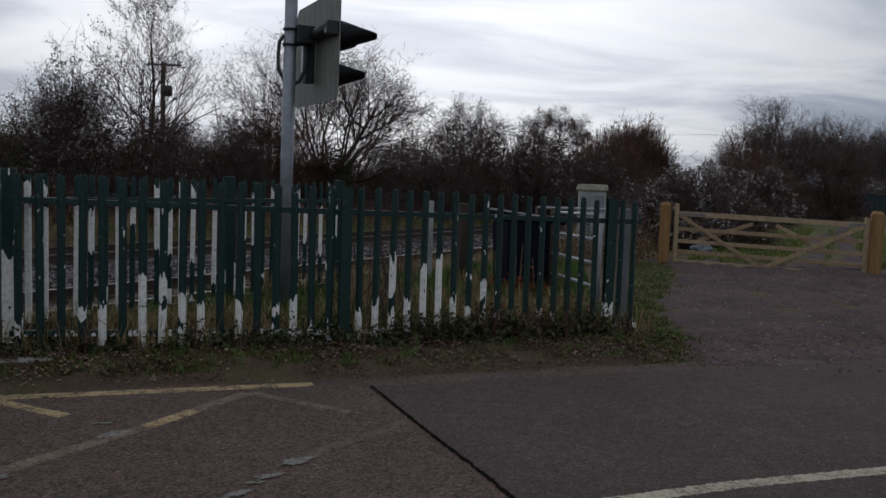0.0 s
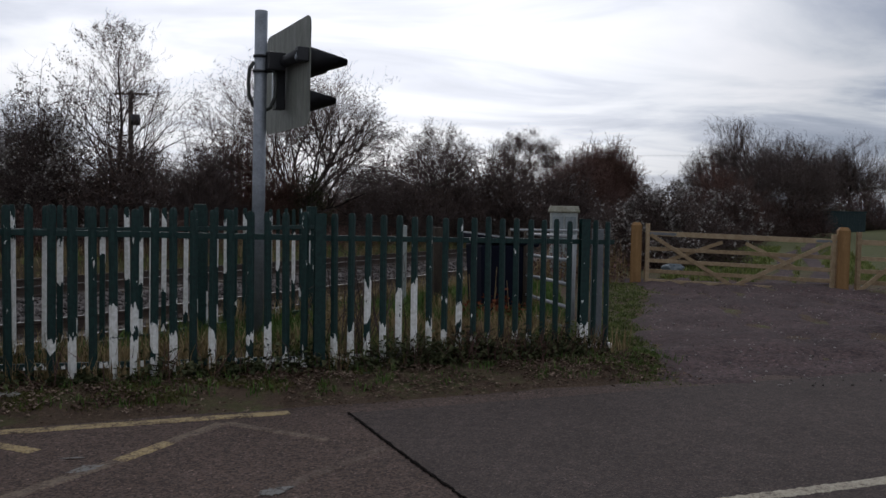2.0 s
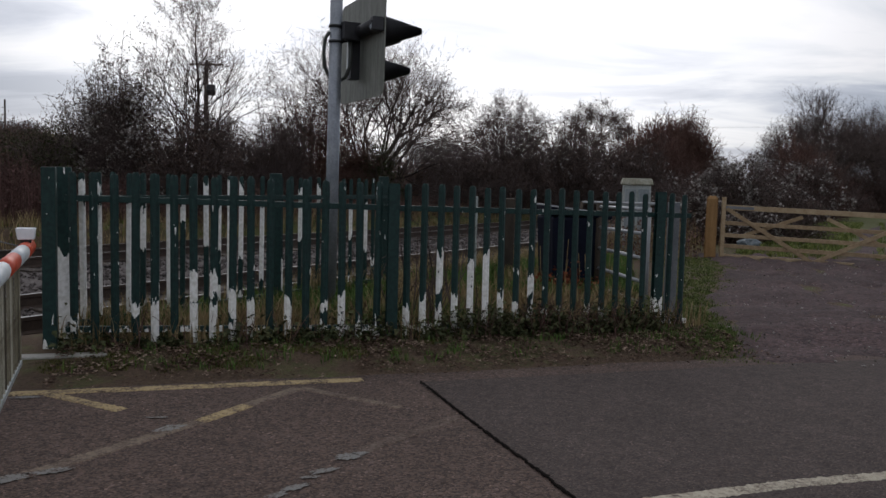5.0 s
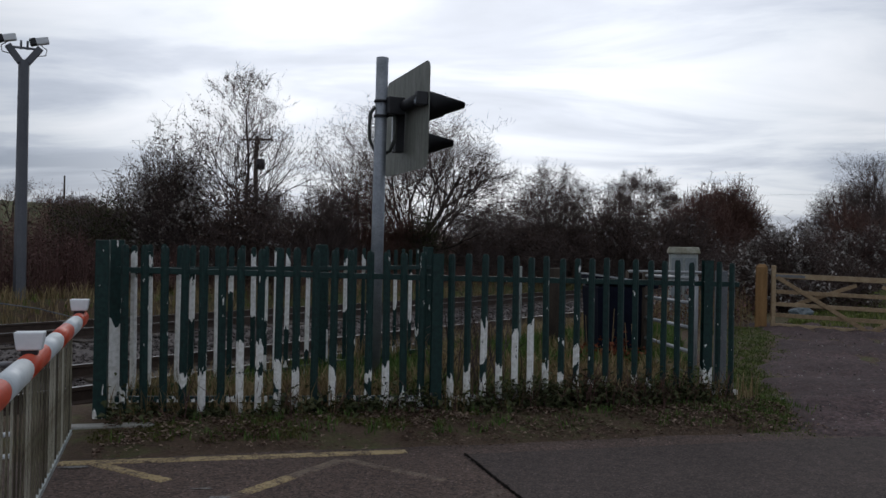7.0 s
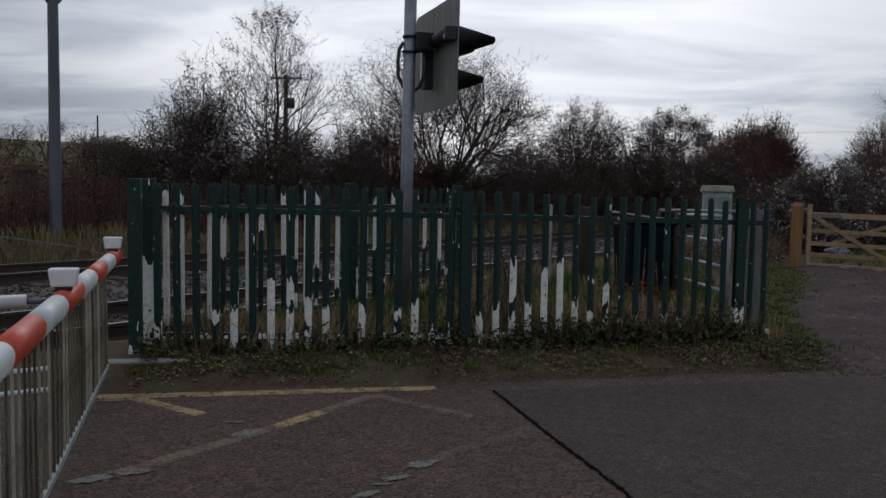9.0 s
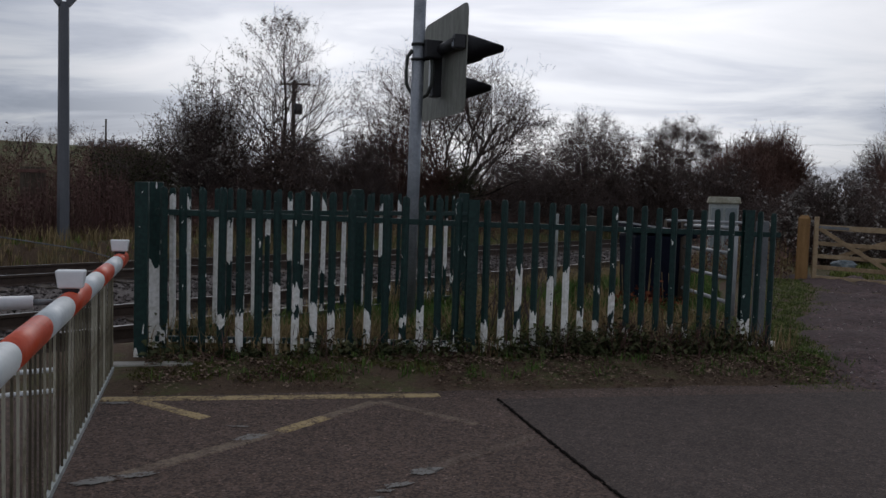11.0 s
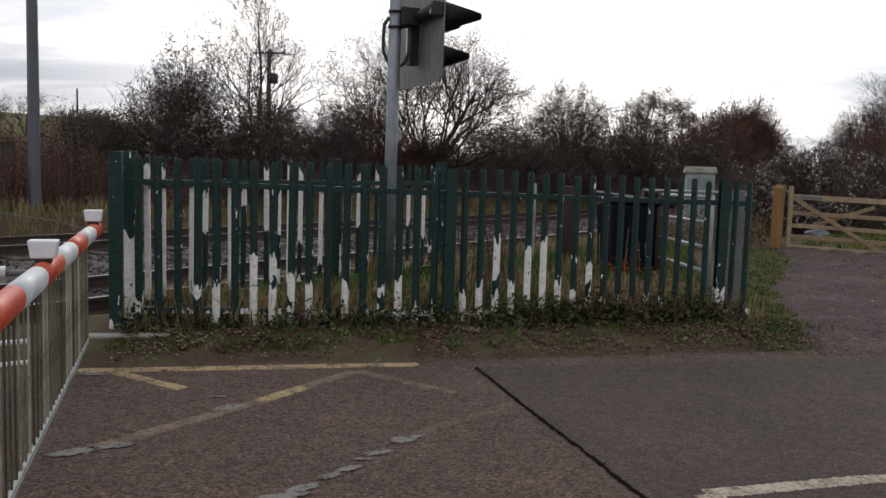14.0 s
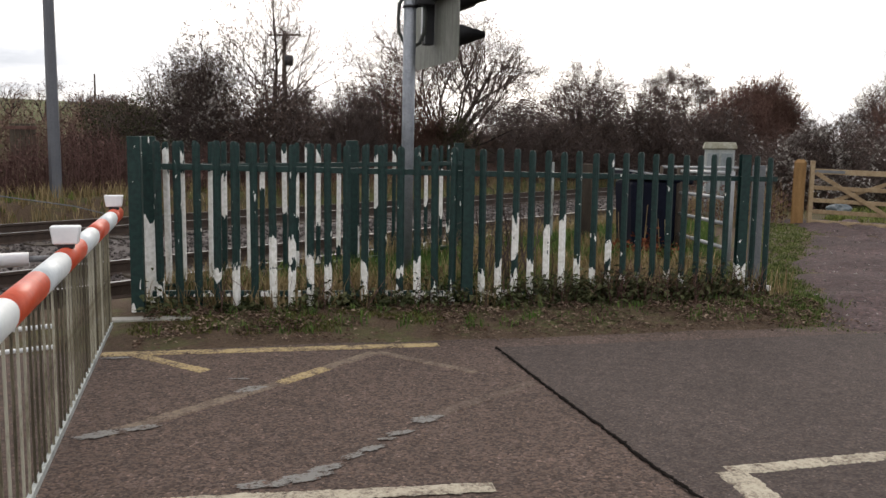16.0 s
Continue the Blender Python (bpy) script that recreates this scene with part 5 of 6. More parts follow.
tree(-4.35, 29.7, willow, 3, 8, "wide-spreading bare willow with a leaning dark trunk", 0.03, 38, (7, 9), z=1.25, spray=0.95, wig=0.16)
dome(0.6, 36.0, 2.3, 15, 1.95, 0.0, 12, "small bare hawthorn rising from the hedge", 0.034, 0.35, (5, 7))
dome(5.4, 44.6, 3.5, 16, 1.55, 0.0, 14, "bare round-headed tree in the hedge", 0.032, 0.35, (5, 7))
# trees beyond the gate
for k, (x, y, h, sd) in enumerate(((20.5, 51.2, 4.75, 31), (18.0, 51.0, 3.3, 32), (24.6, 54.7, 4.6, 33), (37.0, 72.4, 5.4, 34), (34.4, 72.0, 5.2, 36), (42.5, 75.5, 5.4, 35), (46.0, 76.0, 5.4, 37))):
    tree(x, y, [((0.03, 0, 1), h, 0.14), ((0.4, 0, 0.9), h * 0.8, 0.09), ((-0.45, 0, 0.85), h * 0.75, 0.09), ((0.1, 0.3, 0.9), h * 0.8, 0.08)], 3, sd, "bare winter tree at the field's edge", 0.12, 42, (11, 13), z=0.5, spray=0.95, group="trees beyond the gate")


def shrub(x, y, rx, ry, h, seed, label, twigs, n_leaf, leafmat, size, canes=260, top_mat=None, n_top=0, name="shrub", z=None, twigmat=None, topsize=(0.05, 0.1), lump=1.0):
    """A dense shrub: canes from the foot, leaves through its lumpy volume."""
    rng = random.Random(seed)
    z = height(x, y) - 0.05 if z is None else z
    t = empty(name, Matrix.Translation((x, y, z)), label, "shrub")

    def reach(a, e):
        v = Vector((math.cos(a) * math.cos(e), math.sin(a) * math.cos(e), math.sin(e)))
        k = 1 + lump * 0.32 * noise.noise((v.x * 1.7 + seed, v.y * 1.7, v.z * 1.7)) + lump * 0.2 * noise.noise((v.x * 4.3, v.y * 4.3 + seed, v.z * 4.3))
        return Vector((v.x * rx * k, v.y * ry * k, v.z * h * k))
    st = Sticks()
    far = max(1.0, math.hypot(x, y) / 30)      # stouter twigs on the larger shrubs far off
    for _ in range(canes):
        e = reach(rng.uniform(0, 6.283), math.asin(rng.uniform(0.1, 1.0))) * rng.uniform(0.75, 1.1)
        b = Vector((e.x * 0.35 + rng.gauss(0, 0.1), e.y * 0.35 + rng.gauss(0, 0.1), 0))
        mid = b.lerp(e, 0.55) + Vector((0, 0, 0.12 * h))
        st.add([b, mid, e], 0.012 * far, 0.005 * far, 3)
        for _k in range(twigs):
            o = mid.lerp(e, rng.uniform(0, 1))
            q = o + Vector((rng.gauss(0, 0.22), rng.gauss(0, 0.22), abs(rng.gauss(0.12, 0.2))))
            st.add([o, o.lerp(q, 0.5) + Vector((rng.gauss(0, 0.03), rng.gauss(0, 0.03), 0.02)), q], 0.005 * far, 0.003 * far, 3)
            for _j in range(2):
                w = o.lerp(q, rng.uniform(0.4, 1.0))
                st.add([w, w + Vector((rng.gauss(0, 0.1), rng.gauss(0, 0.1), rng.gauss(0.1, 0.08)))], 0.0032 * far, 0.0025 * far, 3)
    tagged(st.make("branchwork", twigmat or M_TWIG, t), kind="stuff")
    pts = []
    for _ in range(int(n_leaf * 1.9)):
        e = reach(rng.uniform(0, 6.283), math.asin(rng.uniform(0.0, 1.0)))
        pts.append(tuple(e * (rng.uniform(0.25, 1.0) ** 0.45)))
    if pts:
        tagged(leaves("foliage", pts, size[0] * 0.55, size[1] * 0.62, leafmat, seed, t), kind="stuff")
    pts = []
    while len(pts) < n_top:
        a, e = rng.uniform(0, 6.283), math.asin(rng.uniform(0.15, 1.0))
        q = reach(a, e)
        if noise.noise((q.x * 1.6 + 9, q.y * 1.6, q.z * 1.6)) > 0.02:
            c = q * rng.uniform(0.9, 1.03)
            for _k in range(4):
                pts.append((c.x + rng.gauss(0, 0.05), c.y + rng.gauss(0, 0.05), c.z + rng.gauss(0, 0.05)))
    if pts:
        tagged(leaves("seed_fluff", pts, *topsize, top_mat, seed + 1, t, "pale fluffy seed heads"), kind="stuff")
    return t


shrub(-9.85, 21.3, 1.45, 1.4, 4.2, 41, "dark shrub smothered in climbers with pale seed heads", 9, 5000, M_PALELEAF, (0.06, 0.12), 460, M_SEED, 2600)
shrub(-7.8, 21.3, 1.5, 1.4, 3.1, 42, "dark tangled thicket at the foot of a slim tree", 6, 8000, M_BRAMBLE, (0.06, 0.13), 340, M_SEED, 500)
shrub(-11.3, 20.2, 1.5, 1.2, 2.2, 43, "low evergreen bramble mound", 4, 6000, M_IVY, (0.06, 0.12), 200)
shrub(-7.0, 26.6, 1.4, 1.2, 3.1, 44, "twiggy brown shrub with sparse leaves", 9, 1600, M_BRAMBLE, (0.05, 0.1), 300)
shrub(-8.9, 27.4, 1.3, 1.2, 2.6, 66, "twiggy brown shrub with sparse leaves", 9, 1200, M_BRAMBLE, (0.05, 0.1), 240)
shrub(-6.0, 28.8, 2.1, 1.4, 3.9, 45, "reddish twiggy shrub beside the willow", 9, 2500, M_DEAD, (0.05, 0.1), 420, twigmat=M_TWIGRED)
shrub(-4.1, 29.2, 1.2, 0.9, 2.75, 46, "dark ivy-clad stump at the willow's foot", 4, 7000, M_IVY, (0.06, 0.12), 160)
shrub(-1.3, 32.5, 2.5, 1.3, 3.0, 67, "dark bramble clump on the bank", 7, 8000, M_BRAMBLE, (0.07, 0.14), 380, M_SEED, 60)
shrub(0.6, 35.0, 2.3, 1.3, 3.5, 47, "dark hedge clump below a hawthorn", 8, 9000, M_BRAMBLE, (0.07, 0.14), 480)
shrub(3.4, 37.5, 2.6, 1.5, 3.75, 48, "brown hedge clump draped with grey climbers", 8, 9000, M_BRAMBLE, (0.07, 0.14), 480, M_SEED, 450, topsize=(0.06, 0.15))
shrub(4.6, 43.0, 2.8, 1.5, 4.1, 76, "dark hedge clump below a round-headed tree", 8, 9000, M_BRAMBLE, (0.07, 0.15), 420)
shrub(6.6, 41.5, 3.0, 1.8, 4.2, 49, "dark green and brown hedge clump", 8, 10000, M_BRAMBLE, (0.07, 0.15), 480, M_SEED, 450, topsize=(0.06, 0.15))
shrub(9.1, 46.5, 2.8, 1.8, 5.0, 50, "brown twiggy hedge clump", 9, 13000, M_DEAD, (0.07, 0.14), 560, twigmat=M_TWIGRED)
shrub(12.3, 55.0, 2.6, 1.9, 5.9, 51, "dense dome of upright brown sallow twigs", 11, 9000, M_TWIGRED, (0.06, 0.13), 1500, twigmat=M_TWIGRED, lump=0.45)
shrub(9.7, 54.0, 2.7, 2.0, 5.7, 68, "brown twiggy sallow thicket in the hedge", 10, 11000, M_TWIGRED, (0.06, 0.13), 500, twigmat=M_TWIGRED)
shrub(8.0, 33.5, 2.0, 1.5, 2.1, 52, "low bramble mound with pale seed heads", 5, 7000, M_BRAMBLE, (0.06, 0.13), 240, M_SEED, 700, topsize=(0.06, 0.14))
shrub(6.05, 21.4, 1.25, 1.1, 2.05, 53, "bushy shrub covered in white seed fluff", 6, 6000, M_BRAMBLE, (0.05, 0.1), 340, M_SEED, 3600, topsize=(0.05, 0.12))
shrub(7.4, 22.5, 1.6, 1.2, 1.5, 54, "low dark bramble beside the gate", 5, 5000, M_BRAMBLE, (0.05, 0.11), 240, M_SEED, 500)
shrub(13.6, 37.5, 2.0, 1.5, 2.5, 55, "brown shrub hung with grey climbers", 7, 6000, M_DEAD, (0.06, 0.13), 320, M_SEED, 2000, topsize=(0.06, 0.15))
shrub(15.2, 42.0, 2.4, 1.8, 3.9, 56, "tall brown twiggy hedge", 9, 6000, M_DEAD, (0.07, 0.14), 420, twigmat=M_TWIGRED)
shrub(19.0, 48.5, 2.8, 1.8, 3.0, 57, "brown undergrowth below bare trees", 7, 6000, M_DEAD, (0.07, 0.15), 300)
shrub(23.8, 53.0, 3.2, 1.8, 2.9, 58, "brown undergrowth below bare trees", 7, 6500, M_DEAD, (0.08, 0.16), 300)
shrub(38.0, 70.0, 4.0, 1.8, 3.0, 59, "brown undergrowth beyond the container", 6, 6500, M_DEAD, (0.08, 0.16), 280)
shrub(25.3, 60.0, 3.0, 1.8, 3.6, 77, "brown undergrowth in the field hedge", 7, 7000, M_DEAD, (0.08, 0.16), 320)
shrub(26.0, 59.0, 0.9, 0.6, 0.75, 78, "low orange-brown bush in the field hedge", 5, 1500, M_RUSSET, (0.06, 0.12), 60)
shrub(27.0, 63.0, 2.4, 1.5, 2.7, 60, "brown undergrowth beside the container", 7, 6500, M_DEAD, (0.08, 0.16), 300)
shrub(34.0, 69.3, 4.5, 1.5, 2.6, 69, "dark green ivy growing over the container", 4, 6500, M_IVY, (0.08, 0.16), 200)


def brush(name, area, count, h, mat, leafmat, n_leaf, size, seed, label, cat="undergrowth", lean=0.25, rad=0.006):
    """Undergrowth over a stretch of the bank, given as (s0, s1, n0, n1)."""
    rng = random.Random(seed)
    st, pts = Sticks(), []
    s0, s1, n0, n1 = area
    for _ in range(count):
        p = at_track(rng.uniform(s0, s1), rng.uniform(n0, n1))
        p.z = height(p.x, p.y) - 0.03
        k = rng.uniform(*h) * (0.8 + 0.5 * noise.noise((p.x * 0.35, p.y * 0.35, seed)))
        tip = p + Vector((rng.gauss(0, lean) * k, rng.gauss(0, lean) * k, k))
        st.add([p, p.lerp(tip, 0.5) + Vector((0, 0, 0.08 * k)), tip], rad, rad * 0.4, 3)
        for _k in range(n_leaf):
            q = p.lerp(tip, rng.uniform(0.15, 1.05))
            pts.append((q.x + rng.gauss(0, 0.12), q.y + rng.gauss(0, 0.12), max(p.z + 0.03, q.z + rng.gauss(0, 0.07))))
    o = tagged(st.make(name, mat), label, cat, kind="stuff")
    if pts:
        tagged(leaves(name + "_leaves", pts, *size, leafmat, seed), label, cat, kind="stuff")


brush("dead_stems", (-4, 13, -19.6, -16.9), 4200, (1.0, 1.8), M_DEAD, M_DEAD, 7, (0.03, 0.07), 71, "tall dead brown weed stems along the railway", lean=0.06, rad=0.007)
brush("bramble_bank", (11, 46, -23.0, -16.6), 9000, (0.4, 0.95), M_BANK, M_BANK, 7, (0.03, 0.08), 72, "tangled brown bramble covering the railway bank", lean=0.45)
brush("bramble_hedge", (8, 55, -29.0, -22.5), 6500, (0.8, 1.9), M_BANK, M_BANK, 8, (0.04, 0.10), 73, "tangled bramble hedge above the railway", lean=0.3)
brush("bramble_edge", (13, 44, -17.4, -15.9), 2600, (0.35, 0.7), M_BANK, M_DEAD, 7, (0.03, 0.06), 74, "rusty brown weeds along the ballast", lean=0.3)
brush("gate_weeds", (14.5, 18, -6.6, -4.7), 420, (0.5, 1.1), M_STRAW, M_DEAD, 5, (0.04, 0.08), 75, "dry brown weeds beside the gate post", lean=0.15)


def tufts(name, spots, h, mat, seed, label, blades=7, wide=0.006):
    """Grass blades in tufts at the spots."""
    rng = random.Random(seed)
    v, f = [], []
    for x, y in spots:
        z = height(x, y) - 0.01
        for _ in range(blades):
            bx, by = x + rng.gauss(0, 0.035), y + rng.gauss(0, 0.035)
            k = rng.uniform(*h)
            a = rng.uniform(0, 6.283)
            ux, uy = math.cos(a), math.sin(a)
            b = len(v)
            w = wide * rng.uniform(0.7, 1.4)
            lean = rng.uniform(0.1, 0.75) * k
            v += [(bx - uy * w, by + ux * w, z), (bx + uy * w, by - ux * w, z),
                  (bx + ux * lean * 0.35 + uy * w * 0.7, by + uy * lean * 0.35 - ux * w * 0.7, z + k * 0.6), (bx + ux * lean * 0.35 - uy * w * 0.7, by + uy * lean * 0.35 + ux * w * 0.7, z + k * 0.6),
                  (bx + ux * lean, by + uy * lean, z + k)]
            f += [(b, b + 1, b + 2, b + 3), (b + 3, b + 2, b + 4)]
    return tagged(data_ob(name, v, f, mat), label, "grass", kind="stuff")


def inside(x, y):
    """Between the two palisade fences."""
    n, q = TN.x * x + TN.y * y, FN.x * x + FN.y * y
    return n > -6.8 and q > 7.25


rs = random.Random(81)
yard, yard_dry, strip_dry, verge, field = [], [], [], [], []
while len(yard) < 2600:
    x, y = rs.uniform(-3.6, 3.2), rs.uniform(6.9, 15.0)
    if inside(x, y) and x < 1.7 + max(0, (y - 9)) * 0.12:
        (yard if noise.noise((x * 0.8, y * 0.8, 4)) > -0.12 else yard_dry).append((x, y))
tufts("yard_grass", yard, (0.08, 0.28), M_GRASS, 82, "rough green grass behind the fence", 8)
more = []
for _ in range(420):
    k = rs.random()
    p = FA.lerp(FC, k)
    more.append((p.x + FN.x * rs.uniform(0.1, 1.1), p.y + FN.y * rs.uniform(0.1, 1.1)))
tufts("yard_straw", yard_dry[:700] + more, (0.10, 0.36), M_STRAW, 83, "dry straw-coloured grass behind the fence", 7)
for _ in range(2600):
    p = at_track(rs.uniform(-5, 34), rs.uniform(-17.3, -15.4))
    strip_dry.append((p.x, p.y))
tufts("trackside_straw", strip_dry[:1700], (0.15, 0.42), M_STRAW, 84, "dry grass along the far side of the railway", 6, 0.008)
tufts("trackside_grass", strip_dry[1700:], (0.08, 0.2), M_TURF, 85, "short green grass along the railway", 6, 0.008)
near_straw = []
for _ in range(700):
    p = at_track(rs.uniform(7, 24), rs.uniform(-7.2, -6.3))
    near_straw.append((p.x, p.y))
tufts("near_straw", near_straw, (0.15, 0.45), M_STRAW, 86, "dry grass between fence and railway", 7)
for _ in range(1500):
    u = rs.uniform(1.5, 2.75) + 0.0
    y = rs.uniform(7.2, 16.2)
    x = rs.uniform(1.9, 2.5) + 1.9 * smooth(8.0, 15.5, y) * rs.uniform(0.55, 1.02)
    verge.append((x, y))
for _ in range(1300):
    x, y = FC.x + rs.gauss(0.3, 0.25), FC.y + rs.uniform(-0.55, 2.2)
    verge.append((x, y))
tufts("drive_verge", verge, (0.012, 0.05), M_VERGE, 87, "short green grass beside the muddy drive", 9)
for _ in range(3000):
    y = rs.uniform(16.5, 36)
    x = rs.uniform(4.5, 9.5) + (y - 16) * 0.45
    if min(abs(x - (7.0 + (y - 16.2) * 0.46)), abs(x - (7.85 + (y - 16.2) * 0.46))) > 0.35:
        field.append((x, y))
tufts("field_grass", field, (0.05, 0.14), M_TURF, 88, "green grass of the field beyond the gate", 6, 0.012)


def fence_foot():
    """Weeds, ivy and fallen leaves along the foot of the front fence."""
    rng = random.Random(91)
    ivy, litter, straw, green = [], [], [], []
    for _ in range(5200):
        k = rng.uniform(-0.03, 0.99)
        p = FA.lerp(FC, k)
        off = rng.gauss(-0.10, 0.13)
        x, y = p.x + FN.x * off, p.y + FN.y * off
        dens = noise.noise((x * 1.3, y * 1.3, 8)) + 0.35 * (k > 0.45) - 0.05
        if rng.random() < 0.45 + dens:
            top = 0.10 + 0.14 * max(0, dens + 0.3)
            ivy.append((x, y, height(x, y) + abs(rng.gauss(0, top * 0.6))))
    clumps = [(rng.uniform(0.42, 1.02), rng.uniform(-0.30, 0.0), rng.uniform(0.10, 0.24)) for _ in range(15)] + [(rng.uniform(0.0, 0.42), rng.uniform(-0.2, 0.0), rng.uniform(0.06, 0.12)) for _ in range(9)]
    for k, off, r in clumps:
        p = FA.lerp(FC, k) + FN * off
        for _ in range(int(900 * r)):
            a, u = rng.uniform(0, 6.283), rng.random() ** 0.5
            x, y = p.x + math.cos(a) * u * r * 1.3, p.y + math.sin(a) * u * r * 0.8
            ivy.append((x, y, height(x, y) + r * 1.15 * (1 - u * u) * rng.uniform(0.5, 1.05)))
    leaves_ob = tagged(leaves("weeds", ivy, 0.03, 0.075, M_IVY, 92, flat=0.2), "low ivy and weeds along the fence foot", "weeds", kind="stuff")
    for _ in range(15000):
        k = rng.uniform(-0.02, 1.1)
        p = FA.lerp(FC, k)
        off = -abs(rng.gauss(0, 0.48)) - 0.03
        x, y = p.x + FN.x * off, p.y + FN.y * off
        if noise.noise((x * 1.1, y * 1.1, 2)) + 0.7 * noise.noise((x * 3.9, y * 3.9, 6)) + rng.gauss(0, 0.25) > (0.02 if k < 0.4 else -0.32) and FN.x * x + FN.y * y > EDGE - 0.1:
            litter.append((x, y, max(height(x, y), 0.0) + rng.uniform(0.006, 0.03)))
    tagged(leaves("leaf_litter", litter, 0.014, 0.05, M_LITTER, 93, flat=0.75), "fallen brown leaves along the verge", "leaf litter", kind="stuff")
    for _ in range(300):
        k = rng.uniform(0.0, 1.1)
        p = FA.lerp(FC, k)
        off = rng.gauss(0.02, 0.10)
        (straw if rng.random() < 0.6 else green).append((p.x + FN.x * off, p.y + FN.y * off))
    for _ in range(150):
        p = FA.lerp(FC, rng.uniform(0.0, 1.15))
        off = -rng.uniform(0.15, 0.85)
        green.append((p.x + FN.x * off, p.y + FN.y * off))
    moss = []
    for _ in range(5200):
        k, off = rng.uniform(-0.03, 0.60), rng.uniform(-0.82, -0.2)
        p = FA.lerp(FC, k) + FN * off
        if noise.noise((p.x * 2.2, p.y * 2.2, 12)) + 0.5 * noise.noise((p.x * 7, p.y * 7, 3)) > -0.02 + 0.25 * (k > 0.4) and FN.x * p.x + FN.y * p.y > EDGE:
            moss.append((p.x, p.y))
    tufts("moss", moss, (0.012, 0.032), M_MOSS, 96, "low olive moss and grass along the road edge", 6, 0.004)
    tufts("fence_straw", straw, (0.12, 0.34), M_STRAW, 94, "dry grass through the fence foot", 7, 0.005)
    tufts("fence_grass", green, (0.03, 0.10), M_GRASS, 95, "green tufts on the verge", 8, 0.005)
    # a leafless sapling and dead stalks by the middle post
    st = Sticks()
    for _ in range(26):
        p = Vector((-0.55 + rng.gauss(0, 0.22), 7.95 + rng.gauss(0, 0.12), 0.05))
        q = p + Vector((rng.gauss(0, 0.18), rng.gauss(0, 0.1), rng.uniform(0.5, 1.15)))
        st.add([p, p.lerp(q, 0.5) + Vector((rng.gauss(0, 0.05), 0, 0)), q], 0.009, 0.003, 4)
        for _k in range(4):
            o = p.lerp(q, rng.uniform(0.4, 1))
            st.add([o, o + Vector((rng.gauss(0, 0.1), rng.gauss(0, 0.08), rng.uniform(0.05, 0.2)))], 0.004, 0.002, 3)
    tagged(st.make("sapling", M_TWIG), "leafless dark sapling growing behind the fence", "shrub")
    st = Sticks()
    for _ in range(420):
        k = rng.gauss(0.82, 0.11) if rng.random() < 0.6 else rng.uniform(0.05, 1.04)
        p = FA.lerp(FC, k) + FN * rng.gauss(-0.12, 0.13)
        p = Vector((p.x, p.y, height(p.x, p.y)))
        q = p + Vector((rng.gauss(0, 0.10), rng.gauss(0, 0.08), rng.uniform(0.10, 0.36)))
        st.add([p, p.lerp(q, 0.6) + Vector((rng.gauss(0, 0.02), rng.gauss(0, 0.02), 0.02)), q], 0.004, 0.002, 3)
    tagged(st.make("dead_stalks", M_DEAD), "brown dead stalks at the fence foot", "weeds", kind="stuff")


fence_foot()


def russet_clump():
    rng = random.Random(97)
    t = empty("russet_plant", pose(0.98, 10.35, 0.03), "russet dead fern clump with thin pale canes", "plant")
    pts = [(rng.gauss(0, 0.22), rng.gauss(0, 0.13), abs(rng.gauss(0.16, 0.12))) for _ in range(620)]
    tagged(leaves("foliage", pts, 0.03, 0.08, M_RUSSET, 98, t), kind="stuff")
    for _ in range(12):
        st = Sticks()
        p = Vector((rng.uniform(-0.4, 0.5), rng.gauss(0, 0.12), 0))
        st.add([p, p + Vector((rng.gauss(0, 0.04), rng.gauss(0, 0.04), rng.uniform(0.5, 0.85)))], 0.006, 0.005, 4)
        st.make("cane", M_STRAW, t, "thin pale cane")


russet_clump()


# ---- far things on the hill ----
for x, y, h, sd in ((-50, 75, 3.0, 61), (-47, 76, 2.6, 62), (-53, 74, 2.6, 63)):
    tree(x, y, [((0, 0, 1), h, 0.14), ((0.5, 0, 0.8), h * 0.8, 0.1), ((-0.5, 0, 0.8), h * 0.8, 0.1)], 3, sd, "distant bare tree on the hill", 0.15, 42, (5, 7), group="trees on the hill")
shrub(-46, 80, 4, 2, 2.0, 64, "distant dark hedge on the hill", 4, 4000, M_BRAMBLE, (0.15, 0.3), 120)
shrub(-58, 100, 4, 2, 2.6, 65, "distant dark hedge on the hill", 4, 4000, M_BRAMBLE, (0.15, 0.3), 120)
bm = bmesh.new(); tube(bm, [(0, 0, -0.3), (0, 0, 5.0)], 0.14, 0.11, n=8)
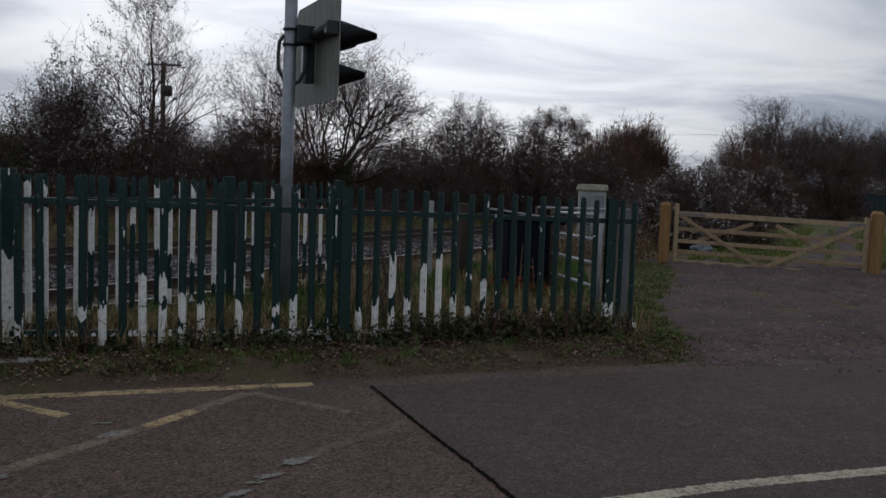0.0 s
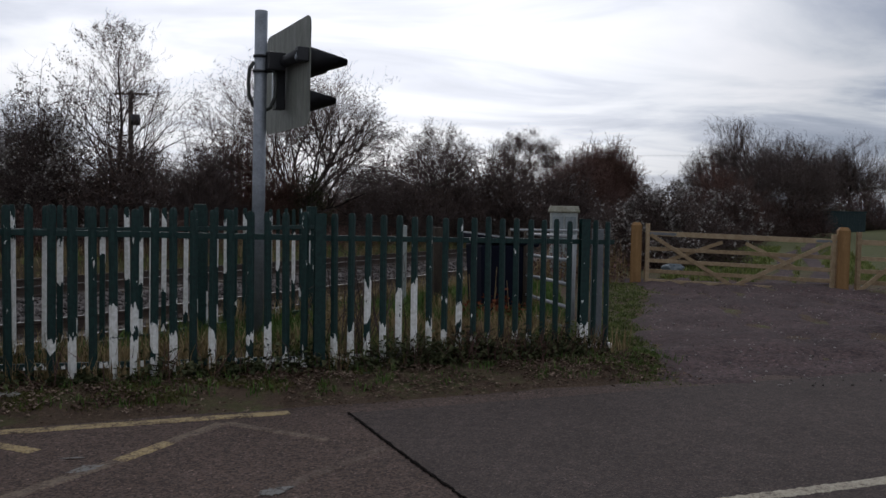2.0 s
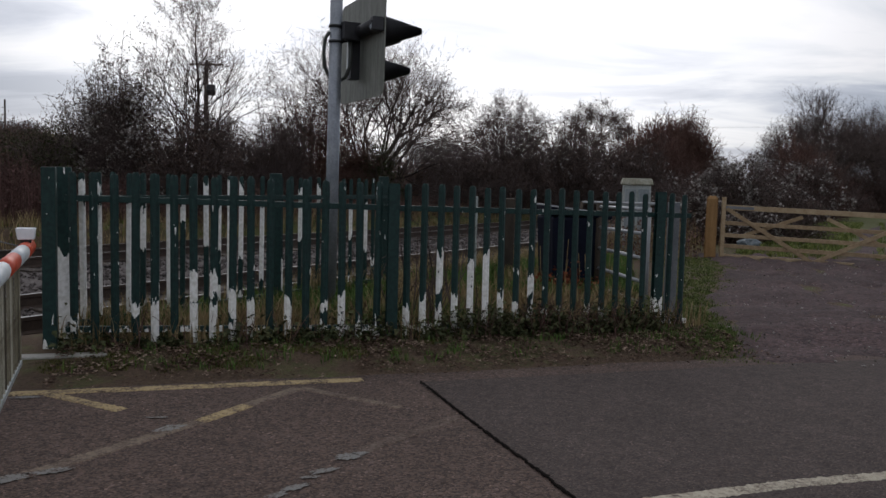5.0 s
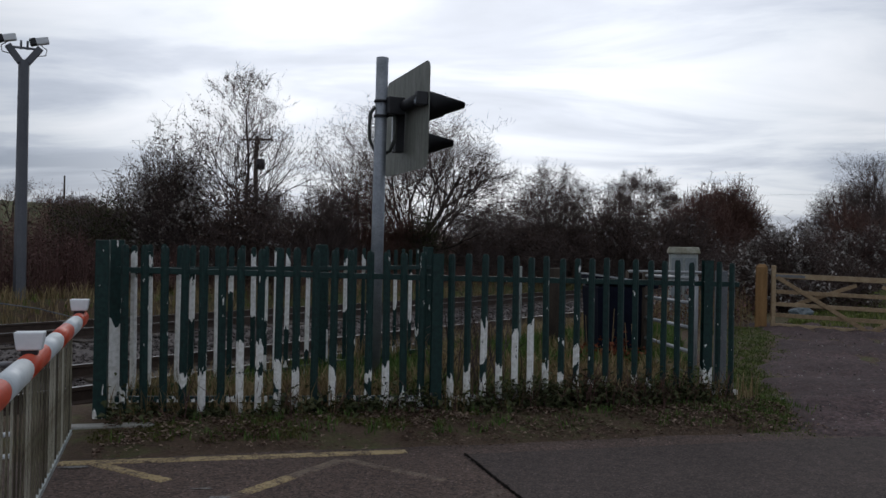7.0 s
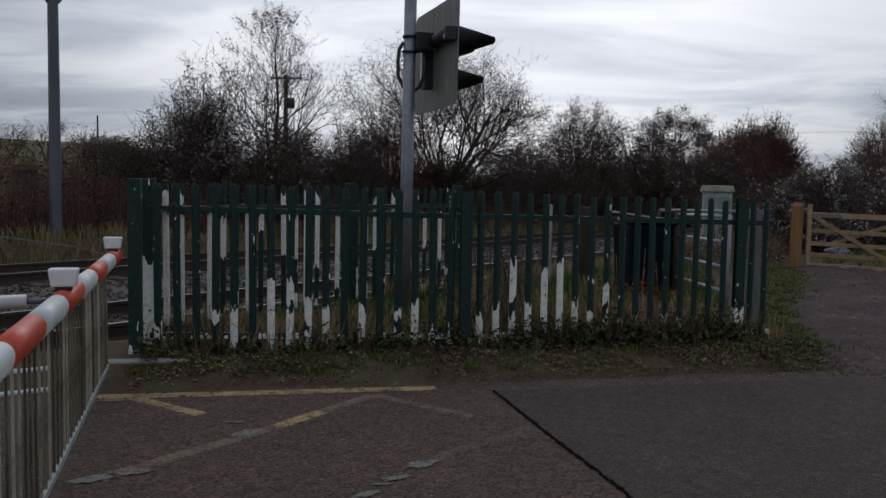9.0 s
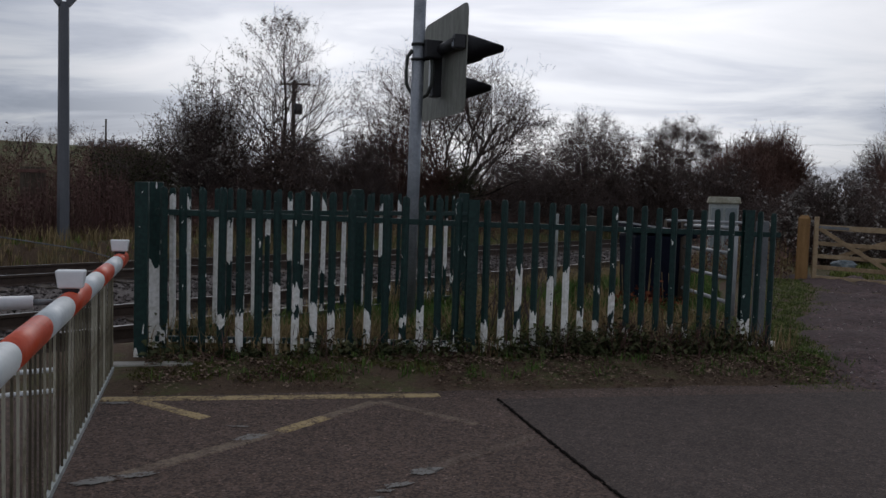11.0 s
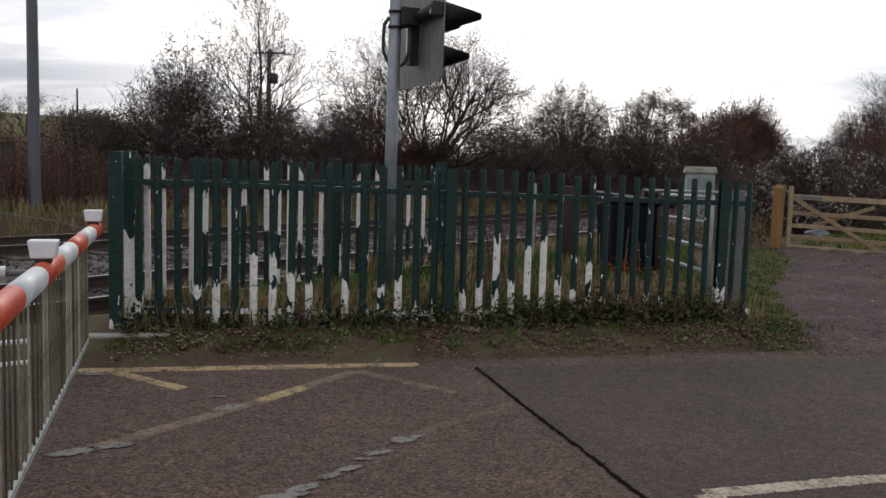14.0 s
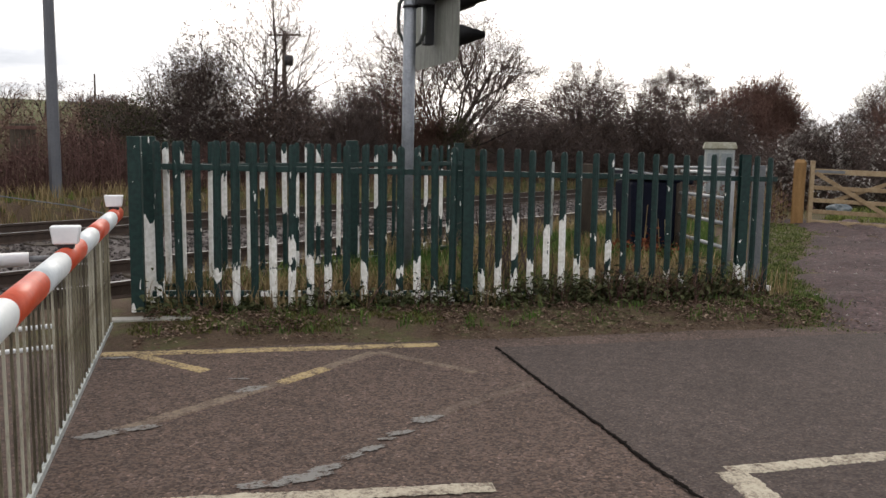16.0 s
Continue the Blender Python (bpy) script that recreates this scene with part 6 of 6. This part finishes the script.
fp = tagged(part("utility_pole", bm, M_OLDWOOD), "distant wooden pole on the hill", "utility pole")
fp.location = (-61.5, 103, height(-61.5, 103))


def slack_cable():
    bm = bmesh.new()
    key = [Vector((-11.6, 12.9, 0.74)), Vector((-10.09, 13.68, 0.49)), Vector((-9.36, 14.8, 0.25)), Vector((-8.9, 15.4, 0.03))]
    tube(bm, [a.lerp(b, i / 6) for a, b in zip(key, key[1:]) for i in range(6)] + [key[-1]], 0.012, n=6)
    tagged(part("cable", bm, M_GALVPOST), "slack pale cable along the railway verge", "cable")
    bm = bmesh.new()
    tube(bm, [(-11.6, 12.9, -0.3), (-11.6, 12.9, 0.80)], 0.05, n=8)
    tagged(part("cable_post", bm, M_OLDWOOD), "short dark timber post holding a slack cable", "post")


slack_cable()


def rubbish():
    """A crumpled pale blue sack in the grass behind the gate."""
    bm = bmesh.new()
    bmesh.ops.create_icosphere(bm, subdivisions=3, radius=1.0)
    for v in bm.verts:
        k = 1 + 0.35 * noise.noise(v.co * 1.6 + Vector((4, 1, 2))) + 0.18 * noise.noise(v.co * 4.5)
        v.co = Vector((v.co.x * 0.24 * k, v.co.y * 0.18 * k, max(-0.1, v.co.z * 0.17 * k)))
    ob = tagged(part("plastic_sack", bm, M_SACK), "crumpled pale blue plastic sack lying in the grass", "sack")
    ob.location = (5.8, 18.9, height(5.8, 18.9) + 0.09)


M_SACK = shade("pale_blue_plastic", [(0.05, 0.07, 0.08), (0.09, 0.115, 0.13), (0.16, 0.18, 0.19)], 5, 0.4, 0.2, 20)
rubbish()


def old_panel():
    t = empty("hoarding", pose(-12.95, 18.5, height(-12.95, 18.5)), "weathered timber panel half hidden in dead weeds", "hoarding")
    for i in range(5):
        bm = bmesh.new(); box(bm, (-0.28 + 0.14 * i, 0, 0.72), (0.11, 0.03, 1.0), None, 0.004); part("board", bm, M_OLDWOOD, t)
    for z in (0.4, 1.12):
        bm = bmesh.new(); box(bm, (0, -0.035, z), (0.8, 0.03, 0.08), None, 0.004); part("ledge", bm, M_DEAD, t)


old_panel()
